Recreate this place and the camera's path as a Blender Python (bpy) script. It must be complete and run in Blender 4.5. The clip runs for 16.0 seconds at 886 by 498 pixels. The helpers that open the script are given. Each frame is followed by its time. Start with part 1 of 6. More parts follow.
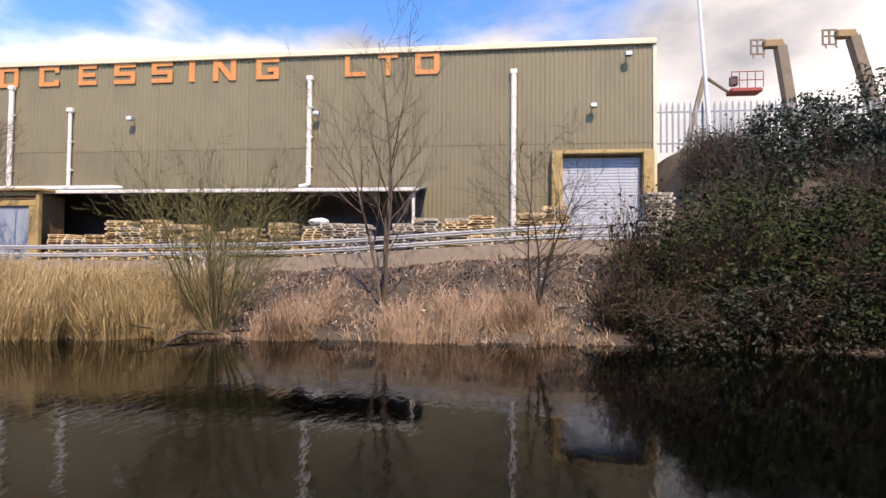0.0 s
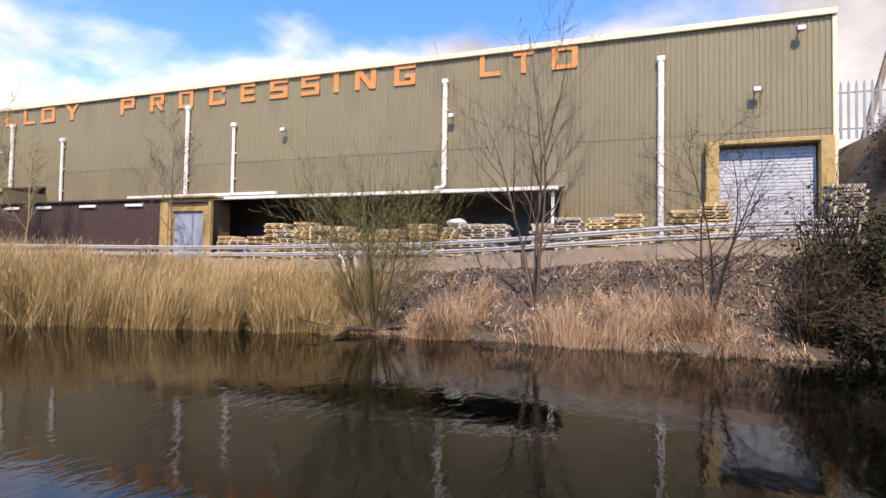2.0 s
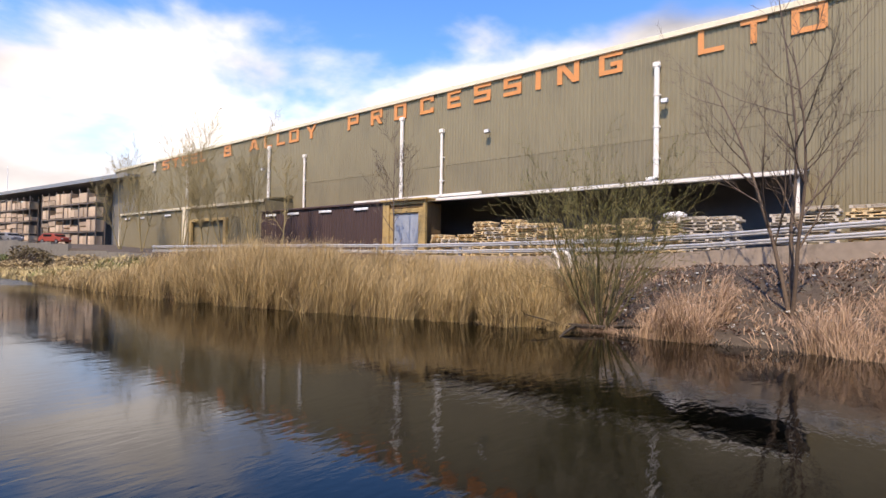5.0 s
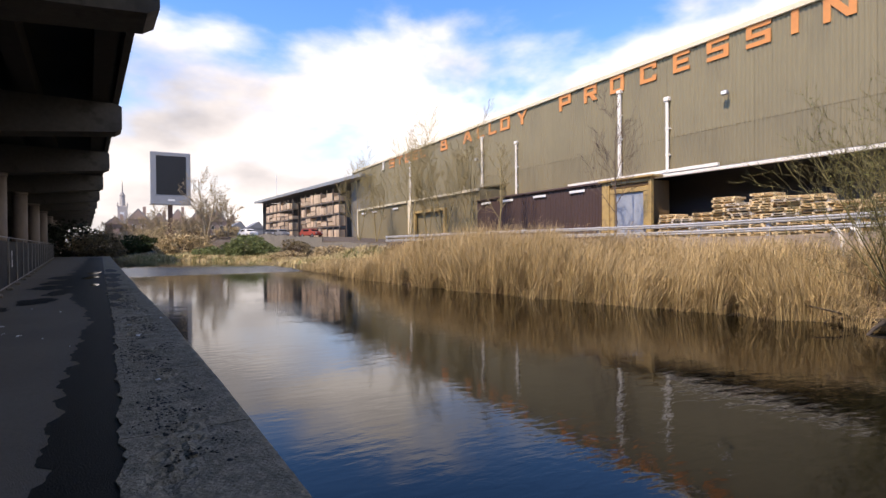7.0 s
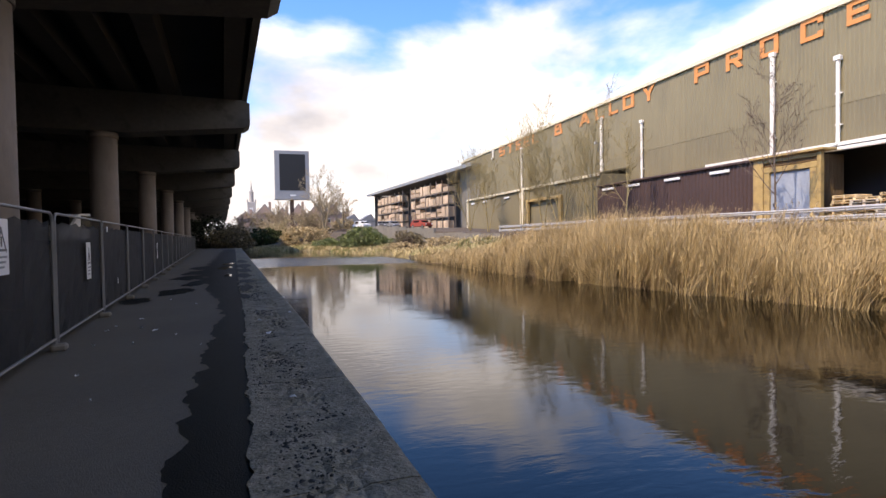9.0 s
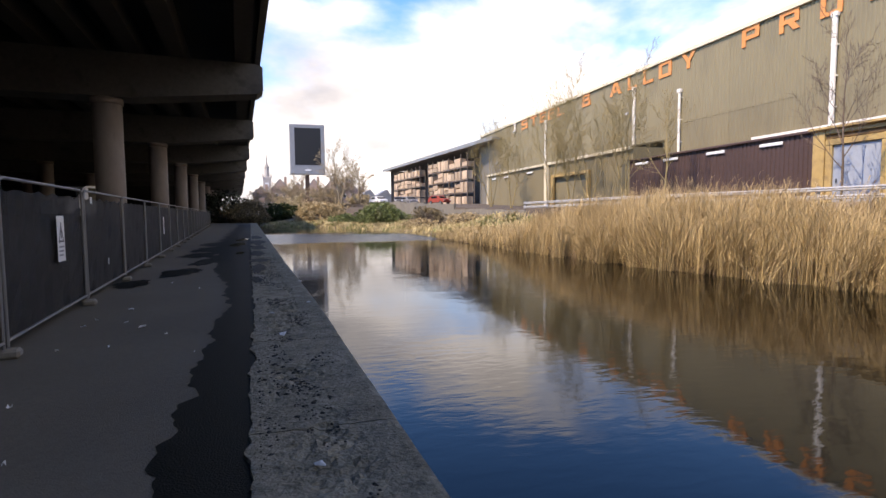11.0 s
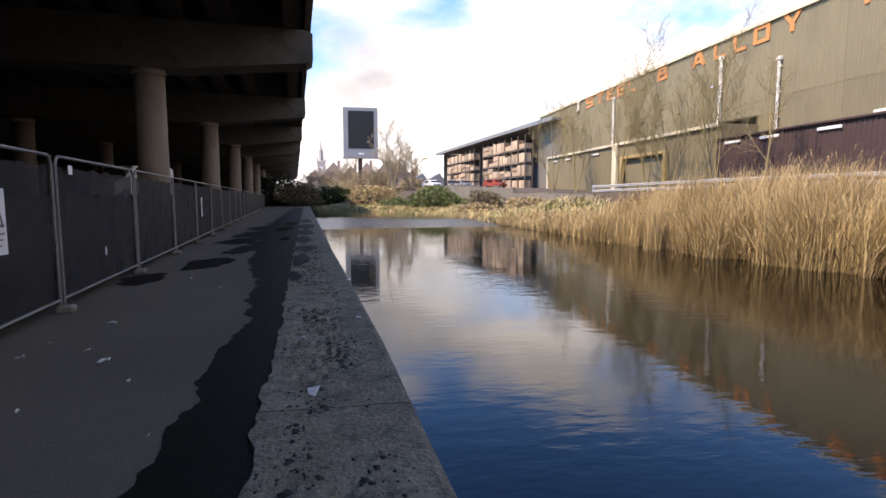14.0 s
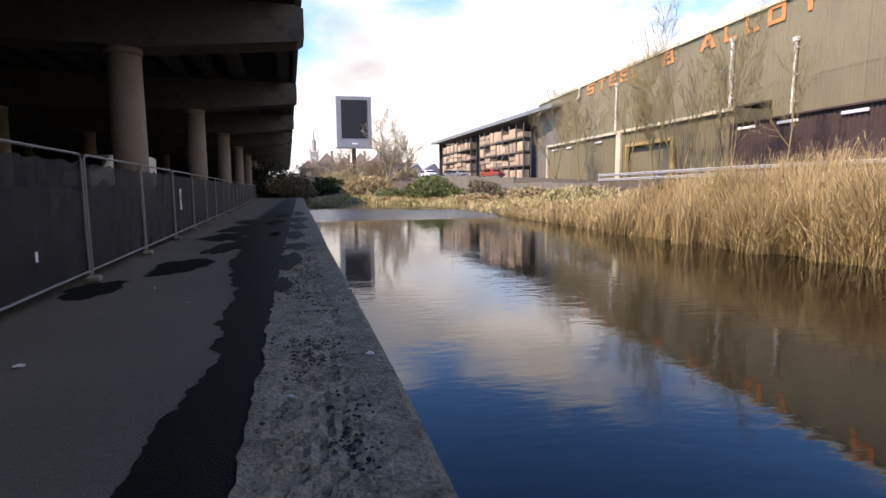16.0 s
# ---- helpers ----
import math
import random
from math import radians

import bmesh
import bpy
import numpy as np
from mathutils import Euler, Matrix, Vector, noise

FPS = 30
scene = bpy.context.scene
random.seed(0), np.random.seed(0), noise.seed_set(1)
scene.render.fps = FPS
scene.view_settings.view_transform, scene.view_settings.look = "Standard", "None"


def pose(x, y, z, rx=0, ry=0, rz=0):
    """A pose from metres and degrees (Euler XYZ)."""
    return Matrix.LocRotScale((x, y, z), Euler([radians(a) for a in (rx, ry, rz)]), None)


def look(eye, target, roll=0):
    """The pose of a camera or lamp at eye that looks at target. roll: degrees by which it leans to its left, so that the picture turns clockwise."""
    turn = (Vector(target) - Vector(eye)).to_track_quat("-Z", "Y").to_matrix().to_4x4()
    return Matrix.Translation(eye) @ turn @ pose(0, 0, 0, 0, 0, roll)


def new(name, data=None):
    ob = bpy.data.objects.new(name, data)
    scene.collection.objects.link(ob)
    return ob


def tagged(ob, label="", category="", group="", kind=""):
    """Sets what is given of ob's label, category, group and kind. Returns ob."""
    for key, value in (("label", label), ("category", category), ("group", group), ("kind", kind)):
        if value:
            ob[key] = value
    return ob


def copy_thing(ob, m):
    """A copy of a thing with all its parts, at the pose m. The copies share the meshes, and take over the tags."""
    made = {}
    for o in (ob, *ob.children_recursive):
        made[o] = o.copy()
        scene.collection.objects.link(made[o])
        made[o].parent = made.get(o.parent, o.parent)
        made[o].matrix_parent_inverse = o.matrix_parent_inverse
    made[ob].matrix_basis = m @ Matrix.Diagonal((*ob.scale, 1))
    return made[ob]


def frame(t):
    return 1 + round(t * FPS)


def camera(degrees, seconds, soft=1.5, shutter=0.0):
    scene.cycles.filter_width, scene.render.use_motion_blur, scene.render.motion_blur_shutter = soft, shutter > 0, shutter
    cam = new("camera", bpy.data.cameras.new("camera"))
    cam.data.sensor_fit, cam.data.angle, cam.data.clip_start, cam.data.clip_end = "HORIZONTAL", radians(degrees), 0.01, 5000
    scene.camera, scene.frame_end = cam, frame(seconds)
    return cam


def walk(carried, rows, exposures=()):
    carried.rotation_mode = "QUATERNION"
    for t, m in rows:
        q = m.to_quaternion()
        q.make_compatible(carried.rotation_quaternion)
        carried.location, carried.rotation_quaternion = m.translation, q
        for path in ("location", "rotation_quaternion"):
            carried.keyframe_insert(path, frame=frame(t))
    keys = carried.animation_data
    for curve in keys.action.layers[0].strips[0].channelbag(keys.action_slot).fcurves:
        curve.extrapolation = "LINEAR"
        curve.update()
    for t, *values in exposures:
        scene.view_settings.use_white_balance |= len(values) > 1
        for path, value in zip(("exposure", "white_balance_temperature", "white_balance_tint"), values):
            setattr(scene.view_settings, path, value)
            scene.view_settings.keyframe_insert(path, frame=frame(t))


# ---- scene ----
# ---- camera ----
cam = camera(80.6, 16.0)
PATH = [
    (0, (-0.823, 3.92, 2.178), (1.163, 4.144, 2.24), 0.5),
    (0.5, (-0.747, 4.205, 2.171), (1.227, 4.522, 2.224), 0.9),
    (1, (-0.642, 4.56, 2.134), (1.306, 5.007, 2.2), 0.2),
    (1.5, (-0.644, 4.877, 2.1), (1.288, 5.388, 2.174), 0.4),
    (2, (-0.59, 5.19, 2.086), (1.3, 5.839, 2.152), 1.0),
    (2.5, (-0.418, 5.487, 2.062), (1.413, 6.289, 2.126), 0.8),
    (3, (-0.383, 5.734, 2.024), (1.409, 6.621, 2.088), 1.0),
    (3.2, (-0.399, 5.78, 2.02), (1.382, 6.688, 2.084), 0.7),
    (5.5, (-1.385, 6.333, 2.065), (0.032, 7.744, 2.093), 0.9),
    (6, (-1.42, 6.555, 2.058), (-0.169, 8.116, 2.072), 0.3),
    (6.5, (-1.42, 6.856, 2.047), (-0.311, 8.52, 2.037), -0.1),
    (7, (-1.438, 7.227, 2.031), (-0.477, 8.981, 2.012), -0.4),
    (7.5, (-1.491, 7.667, 2.009), (-0.687, 9.498, 1.992), -0.4),
    (8, (-1.573, 8.186, 2.003), (-0.849, 10.05, 1.972), -0.8),
    (8.5, (-1.521, 8.655, 1.985), (-0.875, 10.548, 1.943), -0.9),
    (10.8, (-1.565, 11.07, 1.96), (-1.022, 12.992, 1.84), -0.7),
    (11, (-1.545, 11.298, 1.959), (-1.007, 13.219, 1.82), -0.5),
    (11.5, (-1.474, 11.846, 1.94), (-1.05, 13.795, 1.796), -0.7),
    (12, (-1.479, 12.412, 1.893), (-1.061, 14.361, 1.734), -0.6),
    (12.5, (-1.448, 12.901, 1.88), (-1.039, 14.85, 1.698), -0.5),
    (13, (-1.406, 13.409, 1.893), (-1.073, 15.372, 1.711), -0.3),
    (13.5, (-1.449, 13.928, 1.874), (-1.099, 15.888, 1.686), -0.2),
    (14, (-1.457, 14.424, 1.856), (-1.107, 16.384, 1.661), -0.1),
    (14.5, (-1.5, 14.922, 1.85), (-1.135, 16.876, 1.631), 0.4),
    (15, (-1.545, 15.396, 1.837), (-1.168, 17.346, 1.601), 0.1),
    (15.5, (-1.527, 15.861, 1.836), (-1.171, 17.814, 1.591), -0.4),
    (16, (-1.568, 16.352, 1.832), (-1.197, 18.304, 1.601), -0.4),
]
walk(cam, [(t, look(eye, target, roll)) for t, eye, target, roll in PATH], [(0.0, 0.95, 7350, 17), (2.5, 1.05, 7350, 17), (4.2, 0.95, 7350, 17), (6.0, 0.85, 7350, 17), (7.0, 0.9, 7350, 17), (8.5, 1.05, 7350, 17), (12.0, 1.2, 7350, 17), (16.0, 1.25, 7350, 17)])

# ---- world and sun ----
SUN_EL, SUN_AZ = 52.0, 198.0  # degrees: height, and turn from +x towards +y
world = bpy.data.worlds.new("sky")
scene.world = world
world.use_nodes = True


def build_world():
    nt = world.node_tree
    nt.nodes.clear()
    N, L = nt.nodes.new, nt.links.new
    out = N("ShaderNodeOutputWorld")
    sky = N("ShaderNodeTexSky")
    sky.sky_type, sky.sun_disc = "NISHITA", False
    sky.sun_elevation, sky.sun_rotation = radians(SUN_EL), radians(90 - SUN_AZ)
    sky.air_density, sky.dust_density, sky.ozone_density = 1.0, 0.3, 4.0
    co = N("ShaderNodeTexCoord")
    sep = N("ShaderNodeSeparateXYZ")
    L(co.outputs["Generated"], sep.inputs[0])
    zc = N("ShaderNodeMath"); zc.operation = "MAXIMUM"; zc.inputs[1].default_value = 0.0
    L(sep.outputs[2], zc.inputs[0])
    comb = N("ShaderNodeMapping"); comb.inputs["Scale"].default_value = (1.0, 1.0, 2.1)
    L(co.outputs["Generated"], comb.inputs[0])
    big = N("ShaderNodeTexNoise")
    big.inputs["Scale"].default_value, big.inputs["Detail"].default_value = 2.1, 9.0
    big.inputs["Roughness"].default_value, big.inputs["Distortion"].default_value = 0.5, 0.15
    shift = N("ShaderNodeVectorMath"); shift.operation = "ADD"; shift.inputs[1].default_value = CLOUD_SHIFT
    L(comb.outputs[0], shift.inputs[0]); L(shift.outputs[0], big.inputs["Vector"])
    # more cloud low down, more open blue high up
    low = N("ShaderNodeMapRange")
    low.inputs["From Min"].default_value, low.inputs["From Max"].default_value = 0.05, 0.50
    low.inputs["To Min"].default_value, low.inputs["To Max"].default_value = 0.13, -0.10
    L(zc.outputs[0], low.inputs["Value"])
    add = N("ShaderNodeMath"); add.operation = "ADD"
    # the cloud bank thickens towards +x
    bank = N("ShaderNodeMath"); bank.operation = "MULTIPLY_ADD"; bank.inputs[1].default_value = 0.18
    L(sep.outputs[0], bank.inputs[0]); L(low.outputs[0], bank.inputs[2])
    # the bank ends raggedly about twenty degrees up, with open blue above it up the canal
    high = N("ShaderNodeMapRange"); high.interpolation_type = "SMOOTHSTEP"
    high.inputs["From Min"].default_value, high.inputs["From Max"].default_value = 0.34, 0.52
    high.inputs["To Min"].default_value, high.inputs["To Max"].default_value = 0.0, -0.30
    L(zc.outputs[0], high.inputs["Value"])
    both = N("ShaderNodeMath"); both.operation = "ADD"
    ahead = N("ShaderNodeMapRange"); ahead.interpolation_type = "SMOOTHSTEP"
    ahead.inputs["From Min"].default_value, ahead.inputs["From Max"].default_value = 0.1, 0.5
    L(sep.outputs[1], ahead.inputs["Value"])
    gap = N("ShaderNodeMath"); gap.operation = "MULTIPLY"
    L(high.outputs[0], gap.inputs[0]); L(ahead.outputs[0], gap.inputs[1])
    L(bank.outputs[0], both.inputs[0]); L(gap.outputs[0], both.inputs[1])
    L(big.outputs["Fac"], add.inputs[0]); L(both.outputs[0], add.inputs[1])
    ramp = N("ShaderNodeMapRange"); ramp.interpolation_type = "SMOOTHSTEP"
    ramp.inputs["From Min"].default_value, ramp.inputs["From Max"].default_value = 0.44, 0.62
    L(add.outputs[0], ramp.inputs["Value"])
    tone = N("ShaderNodeTexNoise"); tone.inputs["Scale"].default_value, tone.inputs["Detail"].default_value = 2.2, 6.0
    L(shift.outputs[0], tone.inputs["Vector"])
    ctone = N("ShaderNodeValToRGB")
    ctone.color_ramp.elements[0].position, ctone.color_ramp.elements[1].position = 0.32, 0.62
    ctone.color_ramp.elements[0].color = (0.33, 0.345, 0.39, 1); ctone.color_ramp.elements[1].color = (1.0, 0.99, 0.98, 1)
    L(tone.outputs["Fac"], ctone.inputs[0])
    b1, b2, mix = N("ShaderNodeBackground"), N("ShaderNodeBackground"), N("ShaderNodeMixShader")
    deep = N("ShaderNodeHueSaturation"); deep.inputs["Saturation"].default_value, deep.inputs["Value"].default_value = 1.25, 1.15
    deep.inputs["Hue"].default_value = 0.507
    L(sky.outputs[0], deep.inputs["Color"])
    L(deep.outputs[0], b1.inputs[0]); b1.inputs[1].default_value = SKY_STRENGTH
    L(ctone.outputs[0], b2.inputs[0]); b2.inputs[1].default_value = CLOUD_STRENGTH
    L(ramp.outputs[0], mix.inputs[0]); L(b1.outputs[0], mix.inputs[1]); L(b2.outputs[0], mix.inputs[2])
    L(mix.outputs[0], out.inputs[0])


CLOUD_SHIFT, SKY_STRENGTH, CLOUD_STRENGTH = (0.7, 5.3, 2.2), 0.15, 0.85
build_world()
sun = new("sun", bpy.data.lights.new("sun", "SUN"))
sun.data.energy, sun.data.angle, sun.data.color = 3.1, radians(0.6), (1.0, 0.90, 0.76)
_sd = Vector((math.cos(radians(SUN_EL)) * math.cos(radians(SUN_AZ)), math.cos(radians(SUN_EL)) * math.sin(radians(SUN_AZ)), math.sin(radians(SUN_EL))))
sun.matrix_world = look(_sd * 200, (0, 0, 0))


# ---- materials ----
def mat(name, col, col2=None, rough=0.8, metal=0.0, grain=8.0, stain=0.6, bump=0.15, bump_scale=30.0, vary=0.0, island=False, stretch=(1, 1, 1), spec=0.4, stain_col=None, stain_amt=0.0):
    """Two scales of colour change, a stain layer, and fine relief, in object space."""
    m = bpy.data.materials.new(name)
    m.use_nodes = True
    nt = m.node_tree
    N, L = nt.nodes.new, nt.links.new
    b = nt.nodes["Principled BSDF"]
    b.inputs["Roughness"].default_value, b.inputs["Metallic"].default_value = rough, metal
    b.inputs["Specular IOR Level"].default_value = spec
    co = N("ShaderNodeTexCoord")
    mp = N("ShaderNodeMapping"); mp.inputs["Scale"].default_value = stretch
    L(co.outputs["Object"], mp.inputs[0])
    n1 = N("ShaderNodeTexNoise"); n1.inputs["Scale"].default_value, n1.inputs["Detail"].default_value = grain, 6
    n2 = N("ShaderNodeTexNoise"); n2.inputs["Scale"].default_value, n2.inputs["Detail"].default_value = stain, 5
    L(mp.outputs[0], n1.inputs[0]); L(mp.outputs[0], n2.inputs[0])
    col2 = col2 or tuple(c * 0.7 for c in col)
    mix = N("ShaderNodeMix"); mix.data_type = "RGBA"
    mix.inputs[6].default_value, mix.inputs[7].default_value = (*col, 1), (*col2, 1)
    r = N("ShaderNodeMapRange")
    r.inputs["From Min"].default_value, r.inputs["From Max"].default_value = 0.3, 0.7
    s = N("ShaderNodeMath"); s.operation = "MULTIPLY_ADD"; s.inputs[1].default_value = 0.5
    h = N("ShaderNodeMath"); h.operation = "MULTIPLY"; h.inputs[1].default_value = 0.5
    L(n2.outputs["Fac"], h.inputs[0]); L(n1.outputs["Fac"], s.inputs[0]); L(h.outputs[0], s.inputs[2])
    L(s.outputs[0], r.inputs["Value"]); L(r.outputs[0], mix.inputs[0])
    colour = mix.outputs[2]
    if stain_amt:
        n3 = N("ShaderNodeTexNoise"); n3.inputs["Scale"].default_value, n3.inputs["Detail"].default_value = stain * 2.7, 7
        n3.inputs["Roughness"].default_value = 0.65
        L(mp.outputs[0], n3.inputs[0])
        r3 = N("ShaderNodeMapRange"); r3.inputs["From Min"].default_value, r3.inputs["From Max"].default_value = 0.52, 0.68
        r3.inputs["To Max"].default_value = stain_amt
        L(n3.outputs["Fac"], r3.inputs["Value"])
        m3 = N("ShaderNodeMix"); m3.data_type = "RGBA"; m3.inputs[7].default_value = (*(stain_col or tuple(c * 0.4 for c in col)), 1)
        L(colour, m3.inputs[6]); L(r3.outputs[0], m3.inputs[0])
        colour = m3.outputs[2]
    if vary:
        hsv = N("ShaderNodeHueSaturation")
        src = N("ShaderNodeNewGeometry").outputs["Random Per Island"] if island else N("ShaderNodeObjectInfo").outputs["Random"]
        v = N("ShaderNodeMapRange"); v.inputs["To Min"].default_value, v.inputs["To Max"].default_value = 1 - vary, 1 + vary
        L(src, v.inputs["Value"]); L(v.outputs[0], hsv.inputs["Value"]); L(colour, hsv.inputs["Color"])
        colour = hsv.outputs[0]
    L(colour, b.inputs["Base Color"])
    if bump:
        n4 = N("ShaderNodeTexNoise"); n4.inputs["Scale"].default_value, n4.inputs["Detail"].default_value = bump_scale, 5
        L(mp.outputs[0], n4.inputs[0])
        bp = N("ShaderNodeBump"); bp.inputs["Strength"].default_value, bp.inputs["Distance"].default_value = bump, 0.03
        L(n4.outputs["Fac"], bp.inputs["Height"]); L(bp.outputs[0], b.inputs["Normal"])
    return m


M = {}
M["olive"] = mat("olive_cladding", (0.226, 0.190, 0.110), (0.188, 0.159, 0.095), 0.55, 0, 3, 0.12, 0.05, 20, vary=0.05, stretch=(1, 1, 0.25), stain_col=(0.13, 0.112, 0.074), stain_amt=0.35)
M["cream"] = mat("cream_trim", (0.75, 0.66, 0.48), (0.62, 0.54, 0.38), 0.5, grain=4, stain=0.4, bump=0.05)
M["orange"] = mat("orange_letter", (0.68, 0.27, 0.075), (0.55, 0.22, 0.07), 0.5, grain=4, stain=0.5, bump=0.05)
M["whitepipe"] = mat("white_pipe", (0.84, 0.80, 0.73), (0.68, 0.63, 0.55), 0.45, grain=5, stain=1.2, bump=0.05, stretch=(1, 1, 0.4))
M["grey_metal"] = mat("grey_metal", (0.30, 0.31, 0.32), (0.2, 0.2, 0.21), 0.5, 0.3, 6, 0.6, 0.08)
M["warm_grey"] = mat("warm_grey_sheet", (0.20, 0.185, 0.155), (0.15, 0.14, 0.12), 0.65, 0, 3, 0.3, 0.05)
M["shutter"] = mat("pale_shutter", (0.55, 0.57, 0.62), (0.42, 0.44, 0.49), 0.5, 0, 5, 0.5, 0.05, stretch=(1, 1, 0.3))
M["yellow"] = mat("yellow_paint", (0.50, 0.35, 0.14), (0.38, 0.26, 0.10), 0.5, grain=5, stain=0.8, bump=0.06, stain_amt=0.65, stain_col=(0.22, 0.15, 0.08))
M["brown"] = mat("brown_cladding", (0.085, 0.052, 0.045), (0.06, 0.038, 0.034), 0.55, grain=4, stain=0.3, bump=0.05)
M["bluedoor"] = mat("grey_blue_door", (0.36, 0.40, 0.46), (0.28, 0.31, 0.36), 0.5, grain=5, stain=1)
M["wood"] = mat("pallet_wood", (0.72, 0.56, 0.33), (0.54, 0.40, 0.22), 0.8, grain=9, stain=2, bump=0.2, stretch=(1, 4, 4), vary=0.3)
M["crate"] = mat("crate_wood", (0.60, 0.45, 0.31), (0.42, 0.31, 0.21), 0.8, grain=6, stain=1, bump=0.2, vary=0.3)
# Base darkened to deepen the shade on the crossheads; the blotches are stains.
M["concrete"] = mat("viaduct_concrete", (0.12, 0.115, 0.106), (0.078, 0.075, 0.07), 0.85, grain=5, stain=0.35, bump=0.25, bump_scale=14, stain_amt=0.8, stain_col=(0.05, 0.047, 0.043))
M["column"] = mat("column_concrete", (0.30, 0.255, 0.225), (0.21, 0.18, 0.16), 0.8, grain=4, stain=0.3, bump=0.15, stain_amt=0.5, stain_col=(0.10, 0.085, 0.075), stretch=(1, 1, 0.35))
# Near-black base colour puts the shade under the viaduct into the deck.
M["deck"] = mat("shaded_deck_concrete", (0.055, 0.053, 0.05), (0.036, 0.034, 0.032), 0.9, grain=4, stain=0.3, bump=0.15)
M["wallconc"] = mat("yard_wall_concrete", (0.36, 0.295, 0.235), (0.25, 0.205, 0.165), 0.85, grain=4, stain=0.5, bump=0.25, stain_amt=0.65, stain_col=(0.12, 0.10, 0.08))
M["coping"] = mat("coping_stone", (0.32, 0.285, 0.21), (0.105, 0.095, 0.070), 0.9, grain=21, stain=3.2, bump=0.9, bump_scale=34, vary=0.08, stain_amt=0.6, stain_col=(0.055, 0.052, 0.034), spec=0.15)
M["galv"] = mat("galvanised_steel", (0.22, 0.22, 0.22), (0.15, 0.15, 0.152), 0.5, 0.3, 8, 1.5, 0.05)
M["barrier"] = mat("barrier_steel", (0.55, 0.55, 0.55), (0.42, 0.42, 0.42), 0.5, 0.3, 5, 0.6, 0.05)
M["bark"] = mat("grey_bark", (0.17, 0.125, 0.092), (0.105, 0.077, 0.058), 0.9, grain=12, stain=3, bump=0.3)
M["bark_dark"] = mat("dark_bark", (0.075, 0.058, 0.045), (0.045, 0.036, 0.028), 0.9, grain=12, stain=3, bump=0.3)
M["bark_green"] = mat("green_bark", (0.20, 0.175, 0.075), (0.13, 0.115, 0.05), 0.85, grain=12, stain=3, bump=0.2)
M["bark_pale"] = mat("pale_willow_bark", (0.34, 0.27, 0.13), (0.24, 0.19, 0.09), 0.85, grain=12, stain=3, bump=0.2)
M["reed"] = mat("dry_reed", (0.47, 0.355, 0.185), (0.35, 0.258, 0.13), 0.75, grain=3, stain=0.5, bump=0, vary=0.48, island=True)
M["reed_dark"] = mat("short_brown_reed", (0.20, 0.135, 0.072), (0.11, 0.075, 0.042), 0.85, grain=3, stain=0.5, bump=0, vary=0.4, island=True)
M["reed_red"] = mat("dry_red_grass", (0.45, 0.315, 0.215), (0.33, 0.225, 0.155), 0.75, grain=3, stain=0.5, bump=0, vary=0.32, island=True)
M["bank_straw"] = mat("bank_straw", (0.52, 0.42, 0.22), (0.40, 0.32, 0.16), 0.8, grain=3, stain=0.5, bump=0, vary=0.3, island=True)
M["grass"] = mat("bank_grass", (0.20, 0.22, 0.075), (0.14, 0.155, 0.055), 0.8, grain=3, stain=0.5, bump=0, vary=0.35, island=True)
M["ivy"] = mat("ivy_leaf", (0.042, 0.058, 0.018), (0.024, 0.034, 0.012), 0.7, grain=3, stain=0.5, bump=0, vary=0.6, island=True, spec=0.15)
M["leafdark"] = mat("dark_leaf", (0.030, 0.042, 0.022), (0.020, 0.028, 0.016), 0.6, grain=3, stain=0.5, bump=0, vary=0.5, island=True)
M["bramble"] = mat("bramble_stem", (0.085, 0.056, 0.040), (0.05, 0.034, 0.026), 0.8, grain=6, stain=1, bump=0, vary=0.45, island=True)
M["soil"] = mat("bank_soil", (0.105, 0.080, 0.060), (0.055, 0.043, 0.033), 0.95, grain=3.5, stain=0.5, bump=0.9, bump_scale=9, stain_amt=0.6, stain_col=(0.13, 0.115, 0.085))
M["black"] = mat("black_screen", (0.012, 0.012, 0.014), (0.009, 0.009, 0.010), 0.5, grain=2, stain=0.3, bump=0)
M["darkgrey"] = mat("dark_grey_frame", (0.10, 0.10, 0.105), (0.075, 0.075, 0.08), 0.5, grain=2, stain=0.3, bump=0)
# Brick paled so that its colour carries the haze of distance.
M["brick"] = mat("hazed_house_brick", (0.40, 0.29, 0.235), (0.33, 0.24, 0.195), 0.85, grain=3, stain=0.4, bump=0.1)
M["slate"] = mat("roof_slate", (0.28, 0.265, 0.26), (0.22, 0.21, 0.205), 0.7, grain=3, stain=0.4, bump=0.1)
M["white"] = mat("white_paint", (0.78, 0.78, 0.78), (0.66, 0.66, 0.66), 0.4, grain=3, stain=0.7, bump=0)
M["glass"] = mat("dark_glass", (0.02, 0.024, 0.03), (0.015, 0.018, 0.022), 0.08, grain=2, stain=0.5, bump=0, spec=0.6)
M["rubber"] = mat("black_rubber", (0.02, 0.02, 0.02), (0.03, 0.03, 0.03), 0.8, grain=8, stain=1, bump=0.1)
M["red"] = mat("red_paint", (0.36, 0.07, 0.045), (0.27, 0.055, 0.04), 0.45, grain=3, stain=0.7, bump=0)
M["litter"] = mat("pale_litter", (0.60, 0.60, 0.58), (0.40, 0.40, 0.38), 0.7, grain=9, stain=2, bump=0.1)


